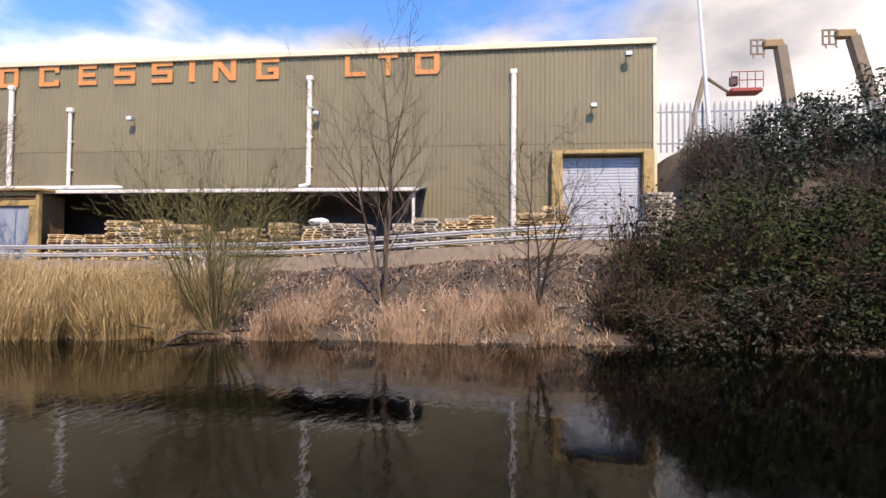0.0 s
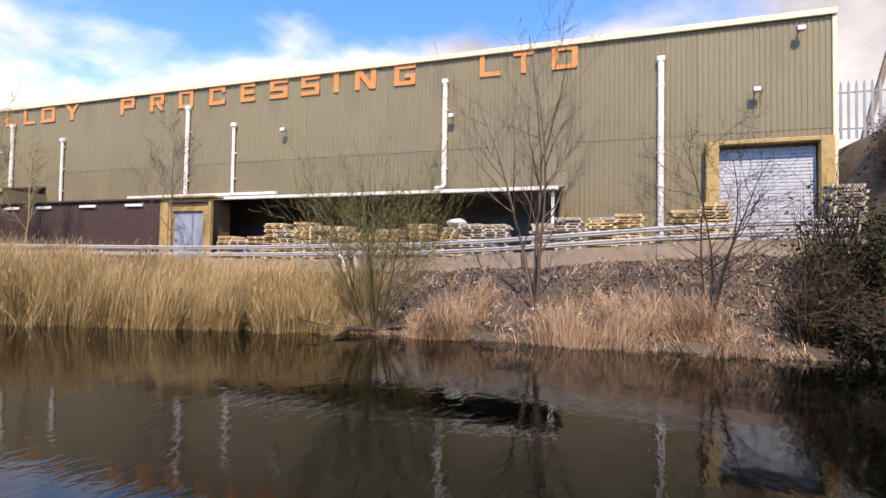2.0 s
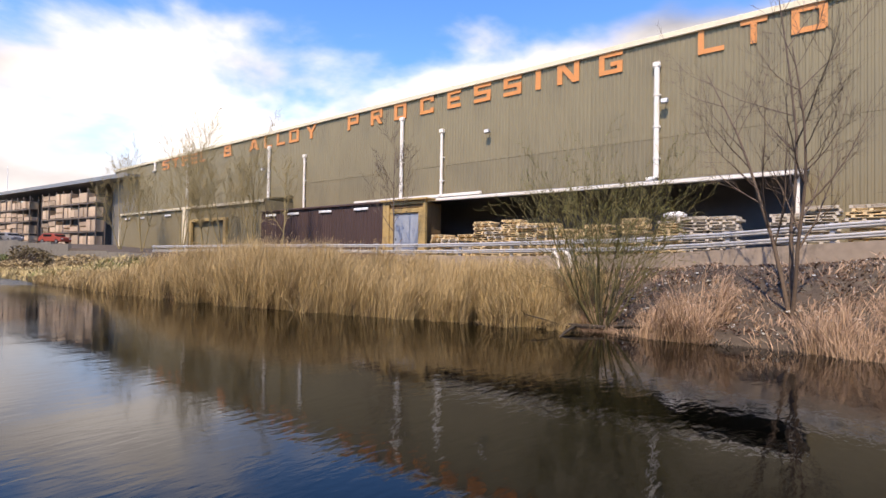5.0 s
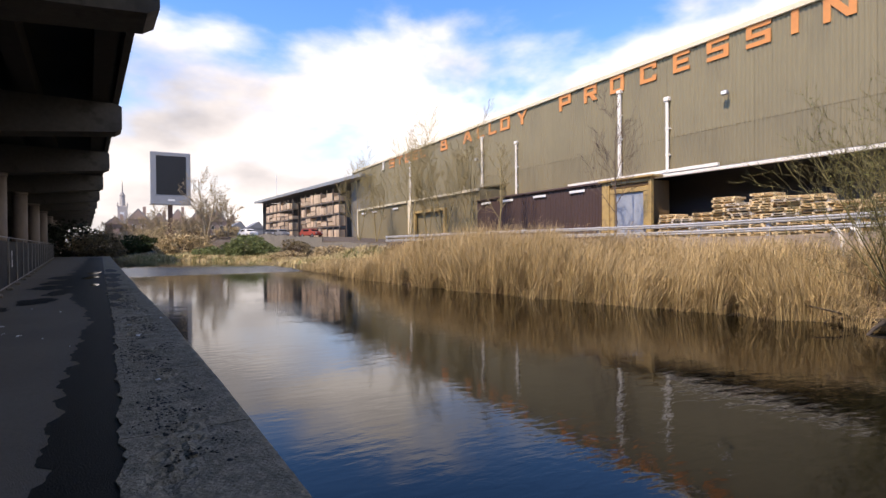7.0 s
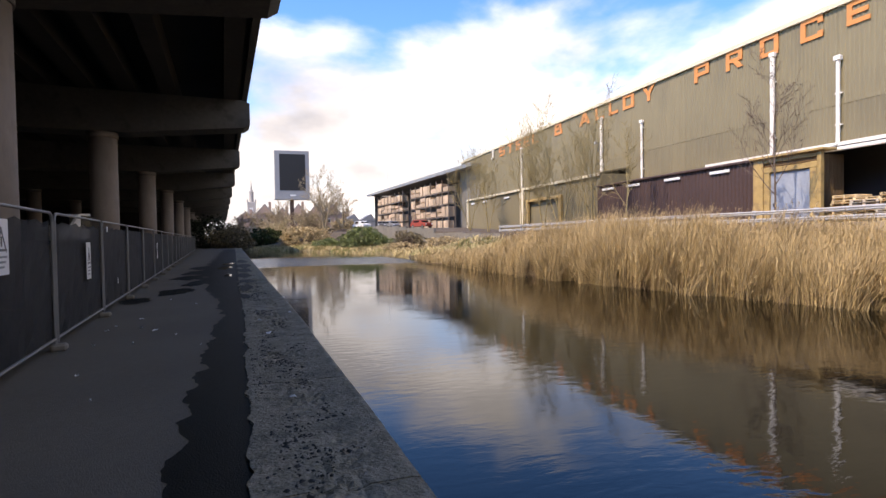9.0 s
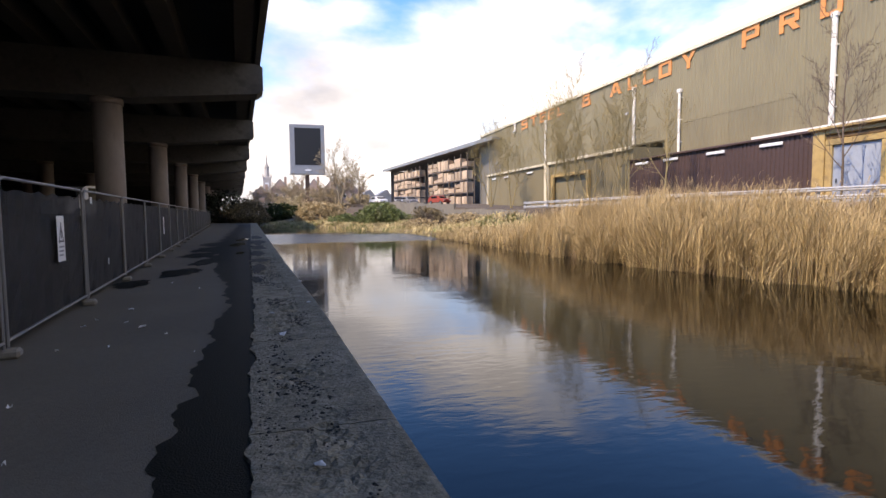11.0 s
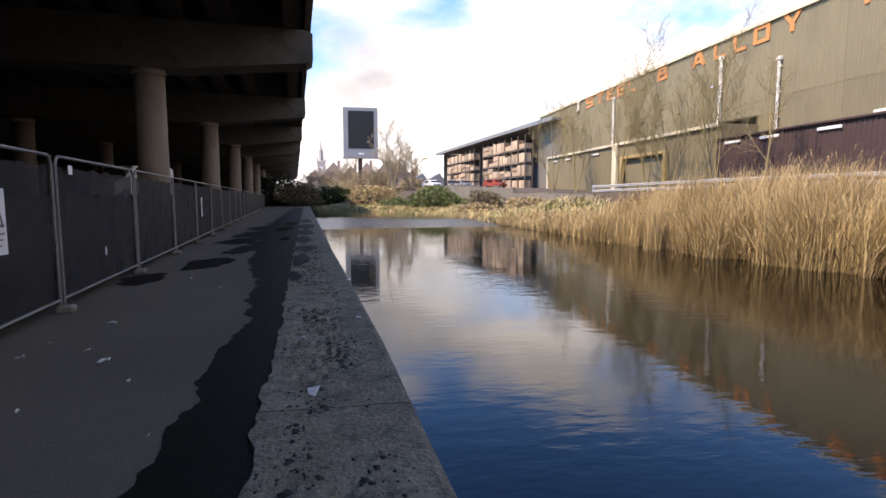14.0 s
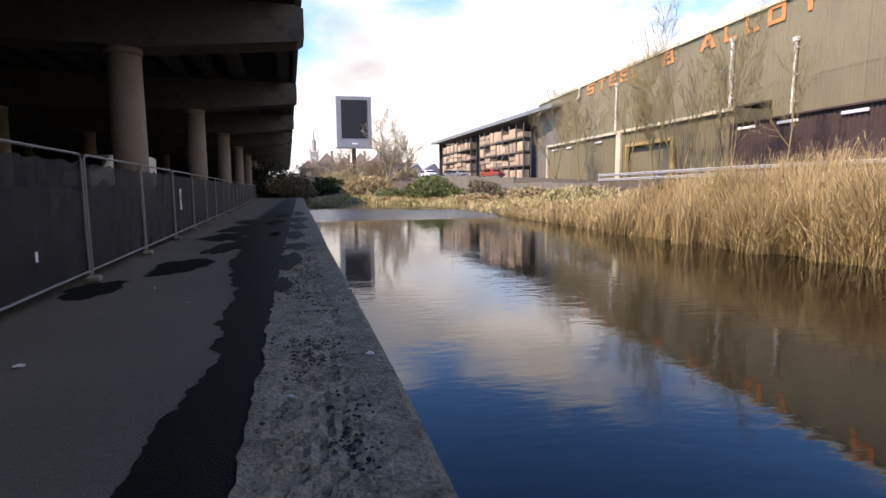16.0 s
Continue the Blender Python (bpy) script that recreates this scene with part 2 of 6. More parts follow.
def water_material():
    """Dark still water: fine ripples in wandering bands, and one wind-ruffled reach further up the canal."""
    m = bpy.data.materials.new("canal_water")
    m.use_nodes = True
    nt = m.node_tree
    N, L = nt.nodes.new, nt.links.new
    b = nt.nodes["Principled BSDF"]
    b.inputs["Base Color"].default_value = (0.0010, 0.0014, 0.0007, 1)
    b.inputs["Specular IOR Level"].default_value, b.inputs["IOR"].default_value = 0.55, 1.333
    co, mp = N("ShaderNodeTexCoord"), N("ShaderNodeMapping")
    mp.inputs["Scale"].default_value = (0.45, 1.0, 1.0)
    mp.inputs["Rotation"].default_value = (0, 0, radians(12))
    L(co.outputs["Object"], mp.inputs[0])

    def waves(scale, detail, distortion=0.0):
        n = N("ShaderNodeTexNoise")
        n.inputs["Scale"].default_value, n.inputs["Detail"].default_value, n.inputs["Distortion"].default_value = scale, detail, distortion
        L(mp.outputs[0], n.inputs[0])
        return n.outputs["Fac"]

    def spread(value, a, c, lo, hi):
        r = N("ShaderNodeMapRange"); r.interpolation_type = "SMOOTHSTEP"
        for key, v in (("From Min", a), ("From Max", c), ("To Min", lo), ("To Max", hi)):
            r.inputs[key].default_value = v
        L(value, r.inputs["Value"])
        return r.outputs[0]

    def sums(op, p, q):
        n = N("ShaderNodeMath"); n.operation = op
        for i, v in enumerate((p, q)):
            if isinstance(v, float):
                n.inputs[i].default_value = v
            else:
                L(v, n.inputs[i])
        return n.outputs[0]

    fine, swell, bands = waves(6.5, 3, 0.3), waves(1.1, 2), waves(0.16, 3)
    sep = N("ShaderNodeSeparateXYZ")
    L(co.outputs["Object"], sep.inputs[0])
    along = sums("ADD", sep.outputs[1], sums("MULTIPLY", bands, 16.0))
    ruffle = sums("MULTIPLY", spread(along, 50.0, 58.0, 0.0, 1.0), spread(along, 68.0, 76.0, 1.0, 0.0))
    amount = sums("ADD", spread(bands, 0.42, 0.62, 0.35, 1.0), sums("MULTIPLY", ruffle, 4.0))
    height = sums("ADD", sums("MULTIPLY", fine, amount), sums("MULTIPLY", swell, 0.8))
    bp = N("ShaderNodeBump"); bp.inputs["Strength"].default_value, bp.inputs["Distance"].default_value = 0.08, 0.06
    L(height, bp.inputs["Height"]); L(bp.outputs[0], b.inputs["Normal"])
    L(sums("ADD", sums("MULTIPLY", ruffle, 0.22), 0.045), b.inputs["Roughness"])
    return m


M["water"] = water_material()


# ---- mesh helpers ----
def part(name, bm, material, parent=None, label=""):
    """Links a bmesh (or a mesh) as one object, under parent if given."""
    if isinstance(bm, bpy.types.Mesh):
        me = bm
    else:
        me = bpy.data.meshes.new(name)
        bm.to_mesh(me)
        bm.free()
    if material and not me.materials:
        me.materials.append(material)
    ob = new(name, me)
    if parent:
        ob.parent = parent
    if label:
        ob["label"] = label
    return ob


def thing(name, at, label, category, group="", kind="", turn=0):
    ob = new(name)
    ob.empty_display_size = 0.2
    ob.matrix_basis = pose(*at, 0, 0, turn)
    return tagged(ob, label, category, group, kind)


def box(bm, x0, y0, z0, x1, y1, z1, bevel=0.0):
    r = bmesh.ops.create_cube(bm, size=1, matrix=Matrix.LocRotScale(((x0 + x1) / 2, (y0 + y1) / 2, (z0 + z1) / 2), None, (abs(x1 - x0), abs(y1 - y0), abs(z1 - z0))))
    if bevel:
        es = list({e for v in r["verts"] for e in v.link_edges})
        bmesh.ops.bevel(bm, geom=es, offset=bevel, segments=1, affect="EDGES")
    return bm


def boxes(*items, bevel=0.0):
    bm = bmesh.new()
    for it in items:
        box(bm, *it, bevel=bevel)
    return bm


def rod(bm, p, q, r0, r1=None, seg=8, caps=True):
    p, q = Vector(p), Vector(q)
    d = q - p
    rot = d.to_track_quat("Z", "Y").to_matrix().to_4x4()
    bmesh.ops.create_cone(bm, cap_ends=caps, segments=seg, radius1=r0, radius2=r0 if r1 is None else r1, depth=d.length, matrix=Matrix.Translation((p + q) / 2) @ rot)
    return bm


def prism(bm, pts, thick, m=Matrix()):
    """A flat outline in x, z, drawn out along y by thick, then placed by m."""
    a = [bm.verts.new(m @ Vector((x, 0, z))) for x, z in pts]
    b = [bm.verts.new(m @ Vector((x, thick, z))) for x, z in pts]
    n = len(pts)
    bm.faces.new(a)
    bm.faces.new(b[::-1])
    for i in range(n):
        bm.faces.new((a[i], b[i], b[(i + 1) % n], a[(i + 1) % n]))
    bmesh.ops.recalc_face_normals(bm, faces=bm.faces)
    return bm


def raw(name, verts, faces):
    me = bpy.data.meshes.new(name)
    me.from_pydata(verts, [], faces)
    me.update()
    return me


def lerp_table(table, y):
    ys, vs = zip(*table)
    return float(np.interp(y, ys, vs))


def corrugated(name, length, height, pitch=0.26, depth=0.028):
    """A trapezoid-ribbed sheet in the y-z plane, ribs upright, facing -x, with returned thickness."""
    vs, fs = [], []
    n = int(round(length / pitch))
    p = length / n
    prof = []
    for i in range(n):
        prof += [(i * p, 0), (i * p + p * 0.30, 0), (i * p + p * 0.42, depth), (i * p + p * 0.88, depth)]
    prof.append((length, 0))
    for y, d in prof:
        vs += [(-d, y, 0), (-d, y, height), (0.03 - d, y, 0), (0.03 - d, y, height)]
    for i in range(len(prof) - 1):
        a, b = 4 * i, 4 * (i + 1)
        fs += [(a, a + 1, b + 1, b), (a + 2, b + 2, b + 3, a + 3), (a, b, b + 2, a + 2), (a + 1, a + 3, b + 3, b + 1)]
    return raw(name, vs, fs)


# ---- plan ----
EDGE = [(-400, 28), (-40, 2.6), (0, 0.12), (5, -0.22), (10.66, -0.55), (14, -0.75), (17.7, -1.01), (19.7, -1.13), (22, -1.32), (25.7, -1.62), (30, -1.99), (35, -2.36), (37.2, -2.55), (60, -4.35), (110, -8.3), (1500, -118)]


def edge(y):      # water edge of the towpath
    return lerp_table(EDGE, y)


def fence_x(y):   # line of the site fence
    return -4.70 - 0.118 * (y - 18.0)


def column_x(y):
    return -10.45 - 0.10 * (y - 41.2)


def deck_x(y):    # outer edge of the viaduct deck
    return -3.3 - 0.095 * (y - 44.1)


ZP = 0.35
FAR = [(-300, 20), (-30, 14.0), (-8, 13.6), (0, 14.0), (8, 13.6), (12.4, 13.7), (16, 12.8), (20, 11.8), (25, 10.6), (30, 9.8), (36, 9.4), (46, 9.2), (58, 9.0), (66, 7.8), (74, 5.7), (85, 2.5), (96, -3.0), (104, -7.0), (112, -8.2), (500, -37)]
YARD = [(-6, 3.3), (-0.4, 3.2), (4.6, 2.95), (7.4, 2.75), (12.4, 2.4), (20, 2.2), (60, 2.25), (90, 3.3), (120, 3.8), (400, 4.0)]
WALLX = [(-300, 20.5), (30, 20.5), (52, 18.5), (70, 15.0), (95, 13.5), (110, 10.0), (130, 4.0), (400, 4.0)]


def far_x(y):
    return lerp_table(FAR, y)


def smooth(a, b, v):
    t = min(1.0, max(0.0, (v - a) / (b - a)))
    return t * t * (3 - 2 * t)


def ground_z(x, y):
    e, w = edge(y), far_x(y)
    f = fence_x(y)
    if x <= e - 0.3:
        z = ZP - 0.02
        if x < f - 0.4:
            z += 1.7 * smooth(0.4, 9.0, f - x) + 0.10 * noise.noise(Vector((x * 0.5, y * 0.5, 0)))
        return z
    if x < w:
        return -1.2 + 1.1 * smooth(1.2, 0.0, w - x)
    d = x - w
    k = lerp_table(WALLX, y)
    yard = lerp_table(YARD, y)
    n = 0.13 * noise.noise(Vector((x * 0.8, y * 0.8, 3))) + 0.25 * noise.noise(Vector((x * 0.2, y * 0.2, 7)))
    slope = -0.1 + 0.4 * smooth(0, 0.8, d) + (yard - 0.85 - 1.4 * smooth(55, 63, y) * smooth(106, 99, y)) * smooth(0.3, max(4.0, k - w - 0.3), d) + n * smooth(0, 2, d)
    z = slope if x < k else yard
    if y < -3.0:     # embankment beside the hall
        hill = 0.2 + 0.52 * max(0.0, d - 0.3) if d < 17 else 9.1
        hill = min(hill, 9.1) + 2 * n
        b = smooth(-3.0, -6.5, y)
        z = z * (1 - b) + max(z, hill) * b
    return z


def build_ground():
    ys = [-400, -150, -70, -40] + [-28 + i for i in range(0, 150)] + [126, 132, 140, 155, 175, 210, 270, 400, 700, 1500]
    vs, fs, ncol = [], [], 0
    for y in ys:
        e, w, f, k = edge(y), far_x(y), fence_x(y), lerp_table(WALLX, y)
        span = max(0.5, k - w)
        xs = [-1500, -500, -200, -90, -55, -40, f - 22, f - 16, f - 12, f - 9, f - 7, f - 5, f - 3.5, f - 2, f - 1, f - 0.4, f + 0.4, e - 1.2, e - 0.31, e - 0.25, e + 0.1, w - 1.2, w - 0.5, w - 0.1, w + 0.2, w + 0.5]
        xs += [w + 0.5 + (span - 0.56) * i / 9 for i in range(1, 10)] + [k - 0.03, k, k + 2, k + 4.5, k + 7, k + 9, k + 11, k + 12.5, k + 15, k + 20, k + 30, k + 60, k + 150, k + 500, k + 1500]
        ncol = len(xs)
        vs += [(x, y, ground_z(x, y) if abs(x) < 250 else 3.5) for x in xs]
    for r in range(len(ys) - 1):
        for c in range(ncol - 1):
            a = r * ncol + c
            fs.append((a, a + 1, a + 1 + ncol, a + ncol))
    me = raw("ground", vs, fs)
    for p in me.polygons:
        p.use_smooth = True
    return tagged(part("ground", me, M["soil"]), "earth banks and yard beside the canal", "ground", kind="structure")


build_ground()
tagged(part("canal_water", raw("canal_water", [(-60, -300, 0), (40, -300, 0), (40, 130, 0), (-60, 130, 0)], [(0, 1, 2, 3)]), M["water"]), "still dark canal water reflecting sky and hall", "water", kind="structure")


# ---- towpath ----
def asphalt_material():
    m = mat("worn_asphalt", (0.150, 0.132, 0.104), (0.106, 0.094, 0.075), 0.9, grain=30, stain=0.5, spec=0.15, bump=0.4, bump_scale=90)
    return m


def wet_material():
    m = mat("wet_asphalt", (0.013, 0.0125, 0.009), (0.008, 0.008, 0.006), 0.6, grain=25, stain=1.5, bump=0.3, bump_scale=70, spec=0.06)
    return m


M["asphalt"], M["wet"] = asphalt_material(), wet_material()


def build_path():
    vs, fs = [], []
    ys = np.arange(-40, 126, 1.0)
    for y in ys:
        vs += [(fence_x(y) - 1.0, y, ZP), (edge(y) - 1.05, y, ZP), (fence_x(y) - 1.0, y, ZP - 0.3), (edge(y) - 1.05, y, ZP - 0.3)]
    for i in range(len(ys) - 1):
        a = 4 * i
        fs += [(a, a + 1, a + 5, a + 4), (a + 1, a + 3, a + 7, a + 5), (a + 2, a, a + 4, a + 6)]
    tagged(part("pavement", raw("towpath", vs, fs), M["asphalt"]), "worn dark asphalt towpath with a damp streak", "towpath", kind="structure")
    # damp streak along the coping, ragged on its landward side
    vs, fs = [], []
    ys = np.arange(-30, 100, 0.06)
    for y in ys:
        w = 0.52 + 0.22 * noise.noise(Vector((y * 0.45, 1, 0))) + 0.16 * abs(noise.noise(Vector((y * 1.1, 5, 0)))) + 0.12 * noise.noise(Vector((y * 2.3, 7, 0))) + 0.07 * noise.noise(Vector((y * 6, 9, 0))) + 0.03 * noise.noise(Vector((y * 15, 2, 0)))
        w += 0.45 * smooth(23.5, 27.5, y) + 1.3 * smooth(28, 35, y) * (0.55 + 0.6 * noise.noise(Vector((y * 0.9, 2, 2))))
        vs += [(edge(y) - 1.04, y, ZP + 0.004), (edge(y) - 1.06 - max(0.25, w), y, ZP + 0.004)]
    for i in range(len(ys) - 1):
        a = 2 * i
        fs.append((a, a + 2, a + 3, a + 1))
    tagged(part("damp_streak", raw("damp_streak", vs, fs), M["wet"]), "dark damp streak with a ragged edge on asphalt", "damp patch", kind="structure")
    # separate damp patches
    rng = random.Random(5)
    for y, off, a, b in ((27.2, 2.9, 1.0, 0.5), (30.5, 2.5, 1.3, 0.4), (33.5, 3.0, 1.5, 0.6), (37.5, 2.9, 1.6, 0.6), (24.9, 3.75, 0.7, 0.35), (42.0, 2.8, 2.0, 0.7)):
        bm = bmesh.new()
        ring = []
        for i in range(64):
            t = i / 64 * math.tau
            k = 1 + 0.5 * noise.noise(Vector((math.cos(t) * 1.3, math.sin(t) * 1.3, y))) + 0.25 * noise.noise(Vector((math.cos(t) * 4, math.sin(t) * 4, y)))
            ring.append(bm.verts.new((edge(y) - off + math.cos(t) * b * k, y + math.sin(t) * a * k, ZP + 0.008)))
        bm.faces.new(ring)
        tagged(part("damp_patch", bm, M["wet"]), "dark damp patch on the asphalt towpath", "damp patch", kind="structure")


build_path()


def build_coping_damp():
    """Damp blots that spread from the streak on to the coping."""
    for y, off, a, b in ((24.6, 0.97, 0.6, 0.12), (27.4, 0.86, 1.1, 0.22), (30.2, 0.80, 0.8, 0.30), (33.4, 0.84, 1.5, 0.24), (37.6, 0.75, 1.6, 0.34), (42.5, 0.70, 2.4, 0.36), (49.0, 0.72, 3.0, 0.34)):
        bm = bmesh.new()
        ring = []
        for i in range(64):
            t = i / 64 * math.tau
            k = 1 + 0.5 * noise.noise(Vector((math.cos(t) * 1.6, math.sin(t) * 1.6, y))) + 0.3 * noise.noise(Vector((math.cos(t) * 5, math.sin(t) * 5, y)))
            yy = y + math.sin(t) * a * k
            ring.append(bm.verts.new((edge(yy) - off + math.cos(t) * b * k, yy, ZP + 0.036)))
        bm.faces.new(ring)
        tagged(part("damp_patch", bm, M["wet"]), "dark damp patch on the concrete coping", "damp patch", kind="structure")


build_coping_damp()


def build_puddles():
    """Thin standing water in the damp streak further along the towpath."""
    for y, off, a, b in ((40.8, 1.75, 1.6, 0.35), (46.5, 1.6, 1.9, 0.3), (34.5, 1.5, 0.7, 0.16)):
        bm = bmesh.new()
        ring = []
        for i in range(48):
            t = i / 48 * math.tau
            k = 1 + 0.5 * noise.noise(Vector((math.cos(t) * 1.5, math.sin(t) * 1.5, y)))
            ring.append(bm.verts.new((edge(y) - off + math.cos(t) * b * k, y + math.sin(t) * a * k, ZP + 0.013)))
        bm.faces.new(ring)
        tagged(part("puddle", bm, M["water"]), "shallow puddle on the damp asphalt", "puddle", kind="structure")


build_puddles()


def coping_top(x, y):
    """Height of the coping's worn top: a broken, spalled band along its middle, smoother towards the water."""
    off = edge(y) - x
    band = smooth(0.22, 0.5, off + 0.25 * noise.noise(Vector((y * 0.6, 4, 0)))) * smooth(1.02, 0.8, off)
    rough = smooth(-0.15, 0.3, noise.noise(Vector((x * 1.6, y * 0.7, 6))) + 0.15)
    chip = abs(noise.noise(Vector((x * 9, y * 7, 2)))) + 0.6 * abs(noise.noise(Vector((x * 21, y * 17, 8))))
    return ZP + 0.022 + 0.006 * noise.noise(Vector((x * 5, y * 5, 2))) - 0.034 * band * rough * smooth(0.15, 0.5, chip)


def build_coping():
    holder = thing("coping", (0, 0, 0), "worn pitted concrete coping along the canal edge", "coping", kind="structure")
    rng = random.Random(3)
    y = -36.0
    while y < 118:
        n = rng.uniform(2.3, 3.1)
        vs, fs = [], []
        near = 4 < y < 34
        ny, nx = (int(n * 22), 22) if near else (14, 7)
        # pitted block, a small gap at each joint
        for i in range(ny + 1):
            for j in range(nx + 1):
                yy = y + 0.008 + (n - 0.016) * i / ny
                x = edge(yy) - 1.07 + 1.07 * j / nx
                if j == 0:
                    x += 0.07 * noise.noise(Vector((yy * 1.7, 3, 1))) + 0.05 * noise.noise(Vector((yy * 6, 3, 5)))
                z = coping_top(x, yy) - (0.012 if j == nx else 0)
                vs.append((x, yy, z))
        for i in range(ny):
            for j in range(nx):
                a = i * (nx + 1) + j
                fs.append((a, a + 1, a + nx + 2, a + nx + 1))
        base = len(vs)
        y0, y1 = y + 0.008, y + n - 0.008
        for yy in (y0, y1):
            vs += [(edge(yy) - 1.07, yy, -1.2), (edge(yy), yy, -1.2)]
        c0, c1, c2, c3 = 0, nx, ny * (nx + 1), ny * (nx + 1) + nx
        fs.append(tuple([base, base + 1] + [j for j in range(nx, -1, -1)]))
        fs.append(tuple([base + 3, base + 2] + [c2 + j for j in range(nx + 1)]))
        fs.append(tuple([base + 1, base + 3] + [i * (nx + 1) + nx for i in range(ny, -1, -1)]))
        fs.append(tuple([base + 2, base] + [i * (nx + 1) for i in range(ny + 1)]))
        part("coping_block", raw("coping_block", vs, fs), M["coping"], holder)
        y += n
    return holder


build_coping()

# ---- the hall ----
HX, HY0, HY1, HZ = 29.42, -4.45, 97.0, 14.75
BAY = (HY1 - HY0) / 17


def build_hall():
    hall = thing("warehouse", (0, 0, 0), "long olive corrugated-steel warehouse with cream roof trim", "warehouse")
    low, up = corrugated("sheet_low", BAY - 0.01, 9.15 - 2.0), corrugated("sheet_up", BAY - 0.01, HZ - 9.15)
    for me in (low, up):
        me.materials.append(M["olive"])
    door = (HY0 + 0.5, HY0 + 5.0)
    for i in range(17):
        y = HY0 + i * BAY
        if i == 0:   # the first bay holds the roller door
            side = corrugated("sheet_side", BAY - 5.15, 9.15 - 2.0)
            part("cladding_panel", side, M["olive"], hall).matrix_basis = pose(HX, y + 5.14, 2.0)
            part("cladding_panel", corrugated("sheet_over", 5.13, 9.15 - 8.35), M["olive"], hall).matrix_basis = pose(HX, y, 8.35)
        else:
            part("cladding_panel", low, None, hall).matrix_basis = pose(HX, y, 2.0)
        part("cladding_panel", up, None, hall).matrix_basis = pose(HX - 0.012, y, 9.17)
    part("gable_wall", boxes((HX + 0.06, HY0, 2, HX + 45, HY0 + 0.12, HZ)), M["olive"], hall)
    part("rear_wall", boxes((HX + 45, HY0, 2, HX + 45.2, HY1, HZ)), M["olive"], hall)
    part("end_wall", boxes((HX + 0.06, HY1 - 0.12, 2, HX + 45, HY1, HZ)), M["olive"], hall)
    part("inner_wall", boxes((HX + 0.10, HY0 + 5.2, 2, HX + 0.2, HY1 - 0.2, HZ), (HX + 0.10, HY0 + 0.13, 8.35, HX + 0.2, HY0 + 5.2, HZ)), M["olive"], hall)
    part("roof", boxes((HX - 0.1, HY0 - 0.1, HZ + 0.02, HX + 45.3, HY1 + 0.1, HZ + 0.12)), M["grey_metal"], hall)
    part("grey_panel", boxes((HX - 0.075, 88.0, 3.0, HX - 0.065, 96.9, 13.3)), M["warm_grey"], hall, "plain grey wall panel beside the racking")
    part("roof_trim", boxes((HX - 0.22, HY0 - 0.2, HZ - 0.02, HX - 0.06, HY1, HZ + 0.30), bevel=0.02), M["cream"], hall, "cream metal roof-edge flashing")
    part("corner_trim", boxes((HX - 0.12, HY0 - 0.22, 2.6, HX + 0.22, HY0 - 0.01, HZ - 0.04), bevel=0.02), M["cream"], hall, "cream metal corner flashing")
    # roller door in its yellow surround
    frame_ob = part("door_surround", boxes((HX - 0.55, HY0 + 0.05, 2.6, HX - 0.06, HY0 + 0.62, 8.7), (HX - 0.55, HY0 + 5.0, 2.6, HX - 0.06, HY0 + 5.6, 8.7), (HX - 0.55, HY0 + 0.63, 8.48, HX - 0.06, HY0 + 4.99, 8.7), bevel=0.03), M["yellow"], hall, "weathered yellow steel door surround")
    slat = bpy.data.meshes.new("slat")
    bm = boxes((0.02, 0.64, 0, 0.08, 4.98, 0.165), bevel=0.02)
    bm.to_mesh(slat)
    bm.free()
    slat.materials.append(M["shutter"])
    shutter = part("roller_shutter", boxes((HX + 0.085, HY0 + 0.64, 2.9, HX + 0.095, HY0 + 4.98, 8.34)), M["shutter"], hall, "pale grey roller shutter, closed")
    for i in range(30):
        part("slat", slat, None, shutter).matrix_basis = pose(HX, HY0, 2.95 + 0.18 * i)
    return hall


hall = build_hall()


def drainpipe(y, top, bottom, r=0.12):
    ob = thing("drainpipe", (HX - 0.2, y, bottom), "white plastic downpipe with hopper head on olive cladding", "downpipe", "downpipes on the warehouse wall")
    h = top - bottom
    bm = bmesh.new()
    rod(bm, (0, 0, 0.15), (0, 0, h - 0.25), r, seg=12)
    part("pipe", bm, M["whitepipe"], ob)
    part("hopper", boxes((-0.16, -0.2, h - 0.3, 0.14, 0.2, h), bevel=0.04), M["whitepipe"], ob)
    bm = bmesh.new()
    rod(bm, (0, 0, 0.16), (0, 0.55, 0.06), r * 0.9, seg=10)
    part("shoe", bm, M["whitepipe"], ob)
    z = 1.2
    while z < h - 0.6:
        bm = bmesh.new()
        rod(bm, (0, 0, z), (0, 0, z + 0.12), r * 1.15, seg=12)
        box(bm, 0.02, -0.2, z + 0.02, 0.15, 0.2, z + 0.1)
        part("bracket", bm, M["whitepipe"], ob)
        z += 1.8
    return ob


for y, top, bottom, r in ((3.29, 13.5, 3.5, 0.16), (15.46, 13.5, 6.75, 0.15), (31.2, 11.95, 6.75, 0.11), (35.38, 13.5, 6.75, 0.15), (48.28, 11.95, 6.4, 0.11), (54.34, 13.5, 4.0, 0.15), (72.4, 13.5, 7.8, 0.13), (82.0, 14.7, 13.4, 0.16)):
    drainpipe(y, top, bottom, r)


